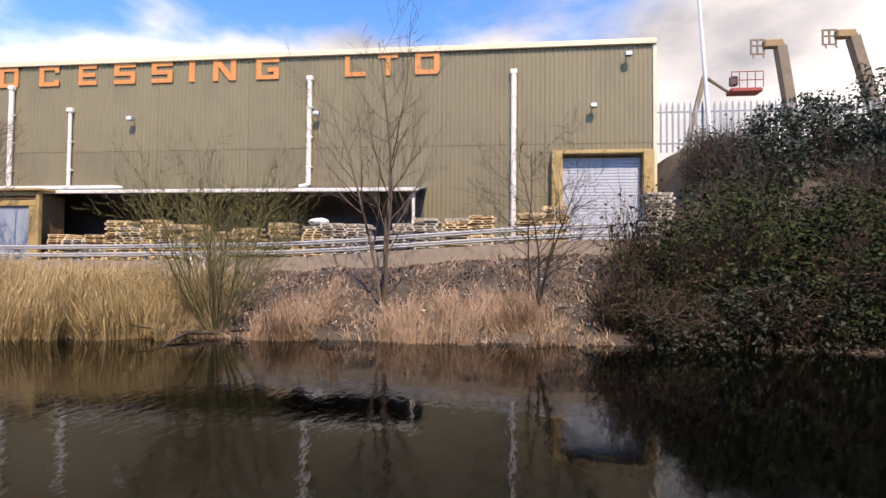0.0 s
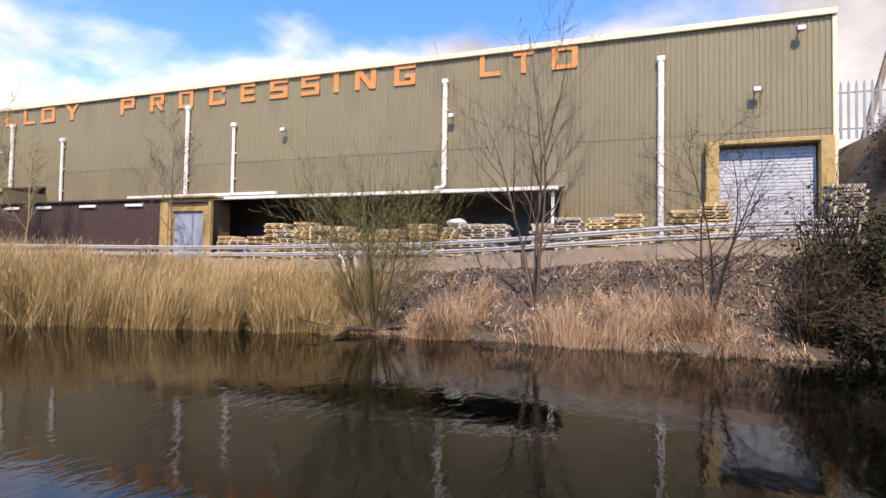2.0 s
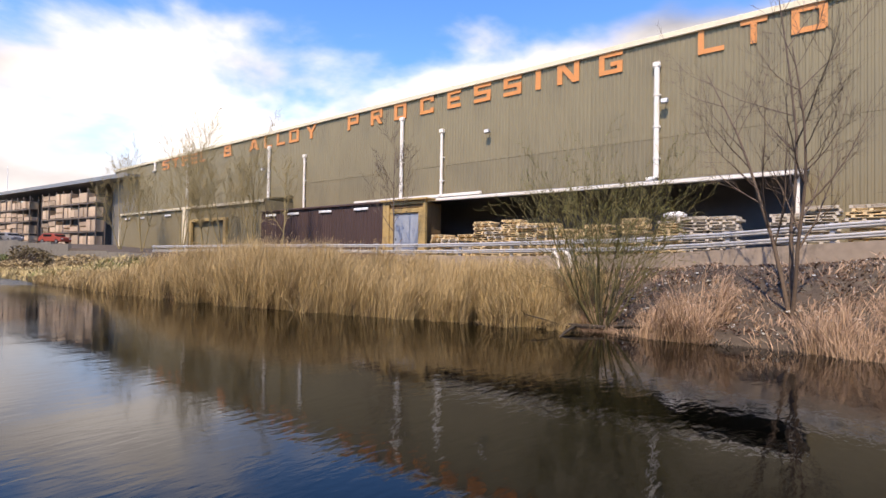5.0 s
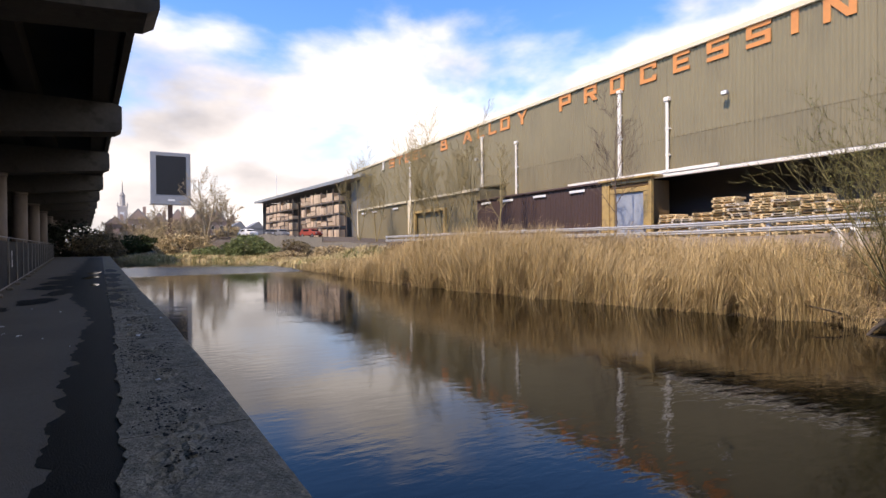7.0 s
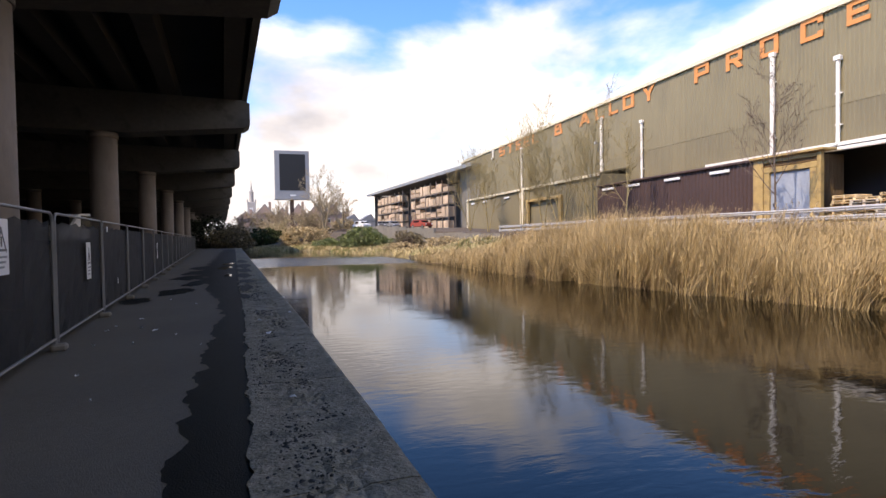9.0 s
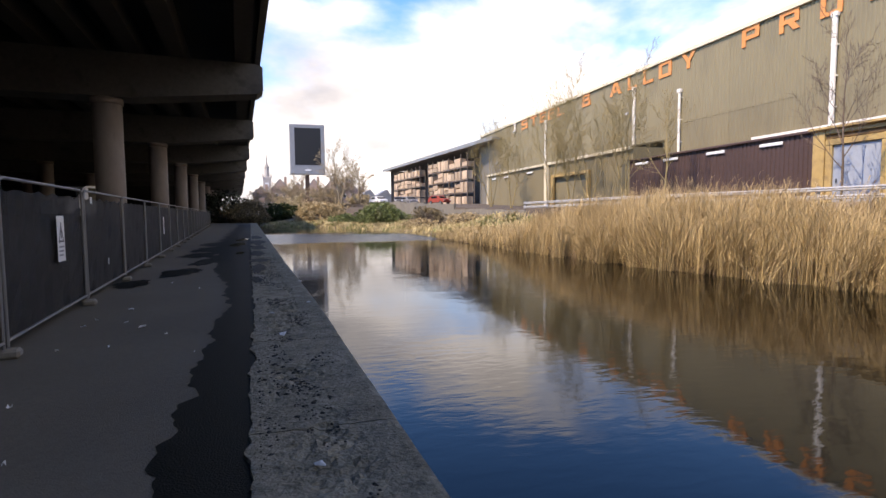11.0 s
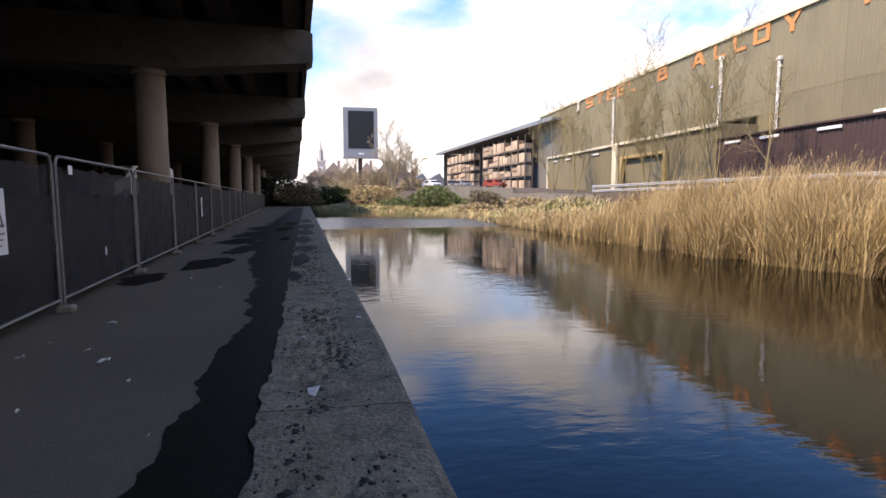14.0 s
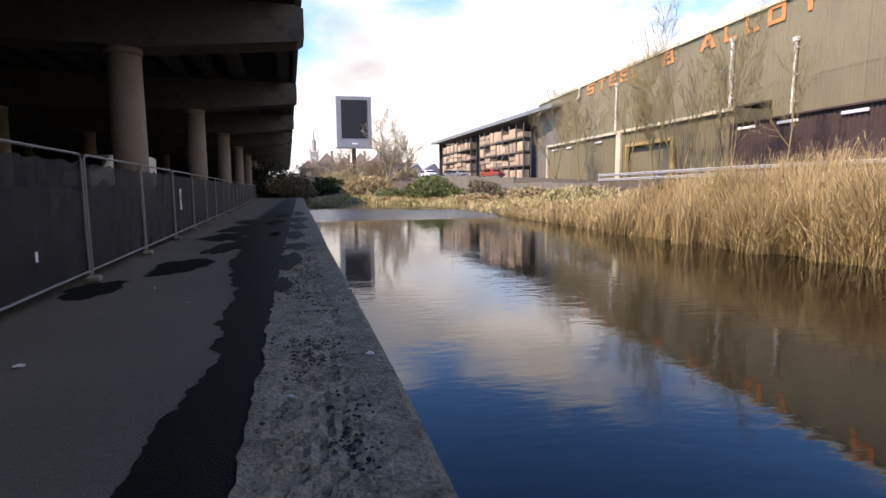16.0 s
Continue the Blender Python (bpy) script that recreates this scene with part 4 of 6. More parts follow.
def leaves(name, rng, count, place, size, material, parent=None, label=""):
    """Many small folded leaves, joined into one mesh."""
    vs, fs = [], []
    for _ in range(count):
        p = place(rng)
        if p is None:
            continue
        s = size * rng.uniform(0.6, 1.5)
        u = Vector((rng.gauss(0, 1), rng.gauss(0, 1), rng.gauss(0, 0.7))).normalized()
        v = u.cross(Vector((rng.gauss(0, 1), rng.gauss(0, 1), rng.gauss(0, 1)))).normalized()
        w = u.cross(v) * 0.25
        b = len(vs)
        vs += [tuple(p - u * s), tuple(p + v * s * 0.55 + w * s), tuple(p + u * s), tuple(p - v * s * 0.55 + w * s)]
        fs += [(b, b + 1, b + 2), (b, b + 2, b + 3)]
    return part(name, raw(name, vs, fs), material, parent, label)


M["bud"] = mat("opening_bud", (0.24, 0.25, 0.09), (0.17, 0.18, 0.06), 0.6, grain=3, stain=0.5, bump=0, vary=0.4, island=True)


def bare_tree(name, at, height, radius, seed, material, label, spec, stems=1, lean=(0, 0), category="tree", group="", spread0=0.25, fine=0.0055, buds=0):
    rng = random.Random(seed)
    tree = thing(name, at, label, category, group)
    a, b = Tubes(), Tubes()
    for s in range(stems):
        t = math.tau * s / max(1, stems) + rng.uniform(-0.4, 0.4)
        k = 0 if stems == 1 else spread0 * rng.uniform(0.3, 1.2)
        d = Vector((lean[0] + k * math.cos(t), lean[1] + k * math.sin(t), 1))
        grow(a, rng, Vector((0.10 * k * math.cos(t), 0.10 * k * math.sin(t), -0.3)), d, height * rng.uniform(0.75, 1.05) if stems > 1 else height, radius, 0, spec, b, 7, fine)
    part("trunk", a.mesh("trunk"), material, tree)
    if b.vs:
        tagged(part("crown", b.mesh("crown"), material, tree), kind="stuff")
    if buds:
        spots = rng.sample(b.vs, min(buds, len(b.vs)))
        tagged(leaves("bud_scatter", rng, len(spots), lambda r: Vector(spots.pop()), 0.022, M["bud"], tree, "yellow-green opening buds"), kind="stuff")
    return tree


#               count ratio spread pull bend
TREE = [(13, 0.50, 50, 0.04, 0.07), (8, 0.48, 38, 0.05, 0.14), (7, 0.45, 38, 0.03, 0.2), (5, 0.5, 35, 0.02, 0.25), (0, 0, 0, 0.0, 0.25)]
SLIM = [(10, 0.46, 48, 0.03, 0.10), (8, 0.44, 40, 0.07, 0.15), (6, 0.45, 34, 0.06, 0.18), (0, 0, 0, 0.03, 0.2)]
WAND = [(12, 0.50, 30, 0.05, 0.06), (9, 0.45, 34, 0.08, 0.13), (6, 0.5, 34, 0.05, 0.18), (0, 0, 0, 0.03, 0.2)]
SHRUB = [(10, 0.42, 36, 0.02, 0.09), (6, 0.45, 36, 0.06, 0.16), (2, 0.5, 30, 0.03, 0.15), (0, 0, 0, 0.03, 0.15)]
TWIGGY = [(9, 0.55, 50, 0.03, 0.16), (7, 0.48, 48, 0.03, 0.22), (5, 0.45, 45, 0.0, 0.28), (0, 0, 0, 0.0, 0.3)]


def gz(x, y):
    return ground_z(x, y)


bare_tree("tree", (16.1, 7.8, gz(16.1, 7.8)), 9.2, 0.065, 11, M["bark"], "slender leafless tree with upswept limbs on the canal bank", SLIM, stems=3, lean=(0.0, 0.02), spread0=0.22)
bare_tree("tree", (15.6, 2.9, gz(15.6, 2.9)), 5.6, 0.042, 27, M["bark_dark"], "dark leafless twiggy tree leaning over the water", TWIGGY, stems=4, spread0=0.5, fine=0.006)
bare_tree("shrub", (14.05, 12.4, 0.1), 5.4, 0.022, 31, M["bark_green"], "multi-stemmed willow shrub just coming into bud at the water's edge", SHRUB, stems=26, category="shrub", spread0=0.66, fine=0.0056, buds=5000)
for x, y, h, s, mt in ((22.5, 29.5, 7.4, 41, "bark"), (22.0, 41.0, 7.0, 40, "bark_pale"), (22.0, 45.0, 9.0, 42, "bark_pale"), (22.3, 50.5, 10.0, 43, "bark_pale"), (21.5, 56.5, 11.0, 44, "bark_pale"), (20.5, 63.0, 9.0, 45, "bark_pale"), (21.0, 70.0, 9.5, 46, "bark_pale"), (22.2, 53.5, 8.0, 47, "bark_pale")):
    bare_tree("tree", (x, y, gz(x, y)), h, 0.06, s, M[mt], "thin leafless sapling beside the warehouse yard", WAND, stems=3 if s > 41 else 1, group="saplings along the yard", spread0=0.28, fine=0.011)
bare_tree("tree", (6.2, 108.0, gz(6.2, 108)), 11.5, 0.2, 51, M["bark_far"], "wide-crowned leafless tree beyond the canal bend", TREE, stems=2, spread0=0.16, fine=0.012)


def blades(name, rng, count, place, height, width, material, lean=0.25, plume=0.0, label="", category="reeds", leaf=0.0):
    """Many thin bent blades, joined into one mesh of kind stuff. Neighbours lean much the same way; some carry arching leaves or a drooping plume."""
    vs, fs = [], []

    def strip(p, q, r, w0, w1, wx, wy):
        b = len(vs)
        for c, ww in ((p, w0), (q, w1), (r, 0.1 * w1)):
            vs.append((c[0] - wx * ww, c[1] - wy * ww, c[2]))
            vs.append((c[0] + wx * ww, c[1] + wy * ww, c[2]))
        fs.append((b, b + 1, b + 3, b + 2))
        fs.append((b + 2, b + 3, b + 5, b + 4))

    for _ in range(count):
        x, y = place(rng)
        z = max(-0.15, ground_z(x, y) - 0.05)
        h = height(x, y, rng)
        if h <= 0.05:
            continue
        a = 5.0 * noise.noise(Vector((x * 0.7, y * 0.7, 11))) + rng.gauss(0, 0.9)
        l = (0.25 + rng.random() ** 1.5) * lean * h * 1.3
        dx, dy = math.cos(a) * l, math.sin(a) * l
        w = width * rng.uniform(0.6, 1.4)
        t = rng.uniform(0, math.pi)
        wx, wy = math.cos(t) * w, math.sin(t) * w
        base = len(vs)
        for f, ww in ((0.0, 0.8), (0.45, 1.0), (0.8, 0.8), (1.0, 0.12)):
            px, py, pz = x + dx * f * f, y + dy * f * f, z + h * f * (1 - 0.12 * f * l / h)
            vs += [(px - wx * ww, py - wy * ww, pz), (px + wx * ww, py + wy * ww, pz)]
        for i in range(3):
            b = base + 2 * i
            fs.append((b, b + 1, b + 3, b + 2))
        if rng.random() < leaf:
            f = rng.uniform(0.35, 0.85)
            g, n = a + rng.gauss(0, 1.3), rng.uniform(0.18, 0.42) * min(1.0, h)
            px, py, pz = x + dx * f * f, y + dy * f * f, z + h * f * (1 - 0.12 * f * l / h)
            cx, cy = math.cos(g) * n, math.sin(g) * n
            strip((px, py, pz), (px + cx * 0.55, py + cy * 0.55, pz + n * rng.uniform(0.25, 0.7)), (px + cx * 1.25, py + cy * 1.25, pz + n * rng.uniform(-0.35, 0.6)), 0.5, 1.0, -math.sin(g) * w, math.cos(g) * w)
        if rng.random() < plume:
            n = rng.uniform(0.12, 0.24)
            px, py, pz = x + dx, y + dy, z + h * (1 - 0.12 * l / h)
            strip((px, py, pz - 0.05), (px + math.cos(a) * n * 0.3, py + math.sin(a) * n * 0.3, pz + n * 0.6), (px + math.cos(a) * n * 0.9, py + math.sin(a) * n * 0.9, pz + n * 0.75), 0.4, 1.7, wx, wy)
    ob = part(name, raw(name, vs, fs), material)
    return tagged(ob, label, category, kind="stuff")


def reed_place(y0, y1, depth, jitter=0.25):
    def f(rng):
        y = rng.uniform(y0, y1)
        d = depth(y) * rng.random() ** 1.25
        return far_x(y) - jitter * rng.random() * (1 + noise.noise(Vector((y * 1.1, 0, 0)))) + d, y
    return f


def reed_height(x, y, rng):
    n = 0.16 * noise.noise(Vector((x * 0.5, y * 0.35, 1))) + 0.12 * noise.noise(Vector((x * 1.7, y * 1.5, 2)))
    d = x - far_x(y)
    top = (2.15 + 0.55 * smooth(17, 25, y) - 1.75 * smooth(30, 43, y)) * (0.72 + 0.28 * smooth(0, 1.5, d)) * (1 + n)
    return max(0.25, (top - max(0, ground_z(x, y))) * (rng.uniform(0.6, 1.0) if rng.random() < 0.85 else rng.uniform(1.0, 1.18))) * smooth(12.3, 14.5, y)


def red_height(x, y, rng):
    n = 1 + 0.55 * noise.noise(Vector((x * 0.5, y * 0.45, 1))) + 0.5 * noise.noise(Vector((x * 1.9, y * 1.7, 3)))
    patch = smooth(-0.08, 0.28, noise.noise(Vector((x * 0.5, y * 0.42, 21))) + 0.16)
    return 0.78 * max(0.1, n) * rng.uniform(0.3, 1.2) * patch * smooth(0.8, 3.4, y) * (1 - 0.6 * smooth(9.5, 11.5, y))


def clumped(place, scale, cut, seed):
    """Keeps a place only where a slow noise is high, so that the growth stands in tussocks with gaps."""
    def f(rng):
        for _ in range(6):
            x, y = place(rng)
            if noise.noise(Vector((x * scale, y * scale, seed))) > cut:
                break
        return x, y
    return f


R = random.Random(77)
blades("reeds", R, 50000, clumped(reed_place(12.3, 35, lambda y: 4.5, 0.6), 1.1, -0.1, 3), reed_height, 0.0052, M["reed"], 0.30, 0.16, "tall dry straw-coloured reeds along the far bank", leaf=0.75)
blades("reeds", R, 9000, clumped(reed_place(12.6, 35, lambda y: 3.2, 0.8), 0.9, 0.05, 9), lambda x, y, r: reed_height(x, y, r) * r.uniform(0.4, 0.95), 0.0065, M["reed"], 0.85, 0.0, "bent and broken dry reeds among the standing ones", leaf=0.5)
blades("reeds", R, 14000, reed_place(34, 50, lambda y: 6.0, 0.6), reed_height, 0.0095, M["reed"], 0.34, 0.12, "tall dry straw-coloured reeds along the far bank", leaf=0.6)
blades("reeds", R, 9000, clumped(reed_place(12.3, 50, lambda y: 2.2, 0.7), 1.3, -0.05, 14), lambda x, y, r: r.uniform(0.2, 0.9) * smooth(12.3, 13.5, y) * (1 - 0.5 * smooth(33, 47, y)), 0.008, M["reed_dark"], 0.8, 0.0, "short dark brown reed blades at the foot of the reeds", leaf=0.3)
blades("dry_grass", R, 8500, clumped(reed_place(0.4, 13.2, lambda y: 2.8, 0.5), 0.9, 0.14, 5), red_height, 0.006, M["reed_red"], 0.7, 0.0, "shorter russet dry grass on the bank", "grass", leaf=0.5)
blades("dry_grass", R, 7000, clumped(reed_place(1.0, 12.8, lambda y: 2.2, 0.4), 0.8, 0.22, 6), lambda x, y, r: 1.6 * red_height(x, y, r), 0.006, M["reed_red"], 0.5, 0.05, "pale tussocks of dry grass on the bank", "grass", leaf=0.6)
blades("dry_grass", R, 5000, clumped(reed_place(-3, 15, lambda y: 6.4, 0.0), 1.3, 0.0, 8), lambda x, y, r: r.uniform(0.1, 0.35), 0.012, M["reed_red"], 0.9, 0.0, "thin dead grass on the earth bank", "grass")
blades("bank_grass", R, 16000, reed_place(38, 104, lambda y: 7.5), lambda x, y, r: r.uniform(0.15, 0.6), 0.03, M["bank_straw"], 0.7, 0.0, "rough pale grass on the far bank", "grass")
blades("bank_grass", R, 7000, clumped(reed_place(46, 104, lambda y: 7.0), 0.25, 0.0, 4), lambda x, y, r: r.uniform(0.15, 0.5), 0.03, M["grass"], 0.6, 0.0, "green grass tufts on the far bank", "grass")
blades("root_fringe", R, 6000, reed_place(-6, 50, lambda y: 0.35, 0.55), lambda x, y, r: r.uniform(0.06, 0.26), 0.014, M["bark_dark"], 0.9, 0.0, "dark wet roots and mud along the waterline", "roots")


def clump_place(cx, cy, cz, rx, ry, rz, seed, hollow=0.55):
    def f(rng):
        for _ in range(12):
            d = Vector((rng.gauss(0, 1), rng.gauss(0, 1), rng.gauss(0, 1))).normalized()
            k = 1 + 0.38 * noise.noise(d * 1.8 + Vector((seed, 0, 0))) + 0.22 * noise.noise(d * 4.5 + Vector((0, seed, 0)))
            r = k * (hollow + (1 - hollow) * rng.random() ** 0.6)
            p = Vector((cx + d.x * rx * r, cy + d.y * ry * r, cz + d.z * rz * r))
            if p.z > max(0.02, ground_z(p.x, p.y) - 0.1) and noise.noise(p * 0.9 + Vector((seed, seed, 0))) > -0.28:
                return p
        return None
    return f


def bush(at, size, seed, nleaf, leaf, mleaf, mtwig, label, ntwig=120, name="bush", group=""):
    rng = random.Random(seed)
    b = thing(name, at, label, "bush", group)
    cx, cy, cz = at
    f = clump_place(cx, cy, cz + size[2] * 0.45, *size, seed)
    if nleaf:
        ob = tagged(leaves("foliage", rng, nleaf, f, leaf, mleaf, b), kind="stuff")
        ob.matrix_parent_inverse = b.matrix_basis.inverted()
    t = Tubes()
    for _ in range(ntwig):
        e = f(rng)
        if e is None:
            continue
        s = Vector((cx + rng.uniform(-0.5, 0.5) * size[0], cy + rng.uniform(-0.5, 0.5) * size[1], cz))
        s.z = max(0.0, ground_z(s.x, s.y)) - 0.1
        m = (s + e) / 2 + Vector((rng.uniform(-0.5, 0.5), rng.uniform(-0.5, 0.5), rng.uniform(0.1, 0.9)))
        e2 = e + (e - m) * rng.uniform(0.05, 0.35)
        pts = [s, s.lerp(m, 0.5) + Vector((0, 0, 0.15)), m, m.lerp(e, 0.6), e2]
        r = rng.uniform(0.008, 0.022)
        t.add(pts, [r, r * 0.9, r * 0.7, r * 0.5, 0.003], 3)
    ob = tagged(part("stem_tangle", t.mesh("stem_tangle"), mtwig, b), kind="stuff")
    ob.matrix_parent_inverse = b.matrix_basis.inverted()
    return b


for x, y, sx, sy, sz, n, mat_name, seed in (
        (15.9, -2.8, 2.1, 2.2, 2.6, 2800, "ivy", 1), (15.4, -6.4, 2.3, 3.2, 2.4, 7500, "ivy", 2), (18.4, -5.0, 2.3, 2.6, 2.3, 3500, "ivy", 3),
        (15.4, -12.0, 2.4, 4.0, 2.4, 7000, "ivy", 4), (16.4, -20.0, 3.4, 4.8, 3.4, 6000, "leafdark", 5), (14.6, -3.8, 1.5, 2.6, 1.2, 3000, "leafdark", 6), (14.6, -9.0, 1.6, 3.4, 1.3, 3500, "leafdark", 7), (14.3, -1.0, 0.9, 1.8, 0.7, 1200, "leafdark", 8)):
    bush((x, y, max(0.0, gz(x, y))), (sx, sy, sz), seed, n, 0.07, M[mat_name], M["bramble"], "dense ivy and bramble bush overhanging the canal", 340, group="bushes on the bank")
for x, y, sx, sy, sz, n, seed in ((27.5, -11.5, 2.6, 3.2, 2.6, 5000, 11), (27.0, -16.5, 2.6, 3.4, 3.6, 6500, 12), (26.0, -22.5, 3.2, 3.8, 3.8, 6500, 13), (24.2, -14.0, 2.2, 2.8, 1.7, 3000, 14), (25.0, -8.2, 1.8, 2.0, 1.8, 2000, 15), (22.5, -20.0, 2.6, 3.6, 2.0, 3500, 16)):
    bush((x, y, gz(x, y)), (sx, sy, sz), seed, n, 0.10, M["leafdark"], M["bramble"], "dark evergreen bush on the embankment", 160, group="bushes on the embankment")
for x, y, sx, sy, sz, n, seed in ((15.1, 0.4, 1.0, 1.2, 1.8, 260, 21), (14.5, -0.6, 1.0, 1.6, 1.0, 260, 55), (16.4, -3.0, 1.9, 2.4, 2.2, 200, 56), (17.2, -0.6, 1.4, 1.4, 2.6, 500, 22), (16.0, -1.6, 1.6, 1.4, 2.4, 900, 27), (21.5, -5.5, 2.2, 1.8, 2.2, 260, 23), (25.5, -6.3, 2.0, 1.5, 2.3, 300, 24), (21.0, -10.0, 2.5, 2.8, 1.9, 260, 25), (20.0, -15.0, 3.0, 4.0, 2.2, 260, 26), (18.5, -8.0, 2.2, 3.0, 2.0, 260, 28), (23.5, -12.0, 2.0, 3.0, 1.6, 260, 29), (28.2, -7.0, 1.6, 1.8, 1.5, 300, 51), (29.3, -9.6, 1.6, 2.0, 1.8, 300, 52), (29.5, -14.0, 1.6, 3.0, 2.0, 300, 53), (26.8, -6.2, 1.4, 1.4, 1.9, 260, 54)):
    bush((x, y, max(0.0, gz(x, y))), (sx, sy, sz), seed, n, 0.06, M["ivy"], M["bramble"], "tangled brown bramble stems on the bank", 300, name="bramble", group="brambles on the bank")


def litter_place(rng):
    y = rng.uniform(-4, 15)
    x = rng.uniform(far_x(y) + 0.6, 20.2)
    return Vector((x, y, ground_z(x, y) + 0.015))


tagged(leaves("leaf_litter", random.Random(91), 9000, litter_place, 0.055, M["litterleaf"]), "dead brown leaves strewn over the earth bank", "leaf litter", kind="stuff")
tagged(leaves("leaf_litter", random.Random(92), 1100, litter_place, 0.04, M["litter"]), "pale scraps among the dead leaves on the bank", "leaf litter", kind="stuff")


# ---- barrier, yard wall, pallets ----
RAIL = [(-3, 4.02), (-0.4, 3.98), (4.6, 3.71), (7.4, 3.5), (12.4, 3.14), (25, 2.93), (42, 2.96), (66, 2.75)]


def build_barrier():
    b = thing("crash_barrier", (0, 0, 0), "galvanised twin-rail crash barrier along the yard edge", "crash barrier")
    ys = list(np.arange(-2.5, 58, 3.2))
    for i, y in enumerate(ys):
        z = lerp_table(RAIL, y)
        x = min(21.2, lerp_table(WALLX, y) + 0.6)
        part("post", boxes((x - 0.06, y - 0.07, z - 1.0, x + 0.06, y + 0.07, z + 0.04)), M["barrier"], b)
        if i + 1 < len(ys):
            y2 = ys[i + 1]
            z2 = lerp_table(RAIL, y2)
            x2 = min(21.2, lerp_table(WALLX, y2) + 0.6)
            for dz in (0.0, -0.36):
                # a folded rail: two ridges and a valley
                prof = [(-0.10, 0.0), (-0.16, -0.05), (-0.16, -0.09), (-0.11, -0.13), (-0.16, -0.17), (-0.16, -0.21), (-0.10, -0.26), (-0.09, -0.25), (-0.09, -0.01)]
                k = 0.78
                vs = [(x + a, y, z + dz + c * k) for a, c in prof] + [(x2 + a, y2, z2 + dz + c * k) for a, c in prof]
                n = len(prof)
                fs = [(q, q + n, (q + 1) % n + n, (q + 1) % n) for q in range(n)] + [tuple(range(n)), tuple(range(2 * n - 1, n - 1, -1))]
                part("rail", raw("rail", vs, fs), M["barrier"], b)


build_barrier()


def build_yard_wall():
    w = thing("yard_wall", (0, 0, 0), "stained buff concrete retaining wall below the barrier", "retaining wall", kind="structure")
    ys = list(np.arange(-4.0, 32.0, 4.0))
    for a, b in zip(ys, ys[1:]):
        za, zb = lerp_table(YARD, a) + 0.06, lerp_table(YARD, b) + 0.06
        bm = bmesh.new()
        prism(bm, [(a, 0.8), (b - 0.015, 0.8), (b - 0.015, zb), (a, za)], 0.3, Matrix(((0, 1, 0, 20.25), (1, 0, 0, 0), (0, 0, 1, 0), (0, 0, 0, 1))))
        part("wall_section", bm, M["wallconc"], w)
    f = thing("yard_wall_far", (0, 0, 0), "grey concrete panel wall beyond the reeds", "retaining wall", kind="structure")
    ys = list(np.arange(54.0, 100.0, 3.3))
    for i, (a, b) in enumerate(zip(ys, ys[1:])):
        xa, xb = lerp_table(WALLX, a) - 0.15, lerp_table(WALLX, b) - 0.15
        z0, z1 = 0.2, lerp_table(YARD, a) + (0.35 if a > 64 else -0.1) + 0.08 * (i % 3)
        vs = [(xa, a, z0), (xb, b - 0.02, z0), (xb + 0.3, b - 0.02, z0), (xa + 0.3, a, z0)]
        vs += [(x, y, z1) for x, y, _ in vs]
        part("wall_panel", raw("wall_panel", vs, [(0, 1, 2, 3), (7, 6, 5, 4), (0, 4, 5, 1), (1, 5, 6, 2), (2, 6, 7, 3), (3, 7, 4, 0)]), M["farwall"], f)


build_yard_wall()
M["wood_grey"] = mat("weathered_pallet_wood", (0.50, 0.44, 0.36), (0.36, 0.32, 0.26), 0.85, grain=9, stain=2, bump=0.2, vary=0.25, island=True)


def plain_box_mesh(name, size, material):
    me = bpy.data.meshes.new(name)
    bm = boxes((0, 0, 0, *size))
    bm.to_mesh(me)
    bm.free()
    me.materials.append(material)
    return me


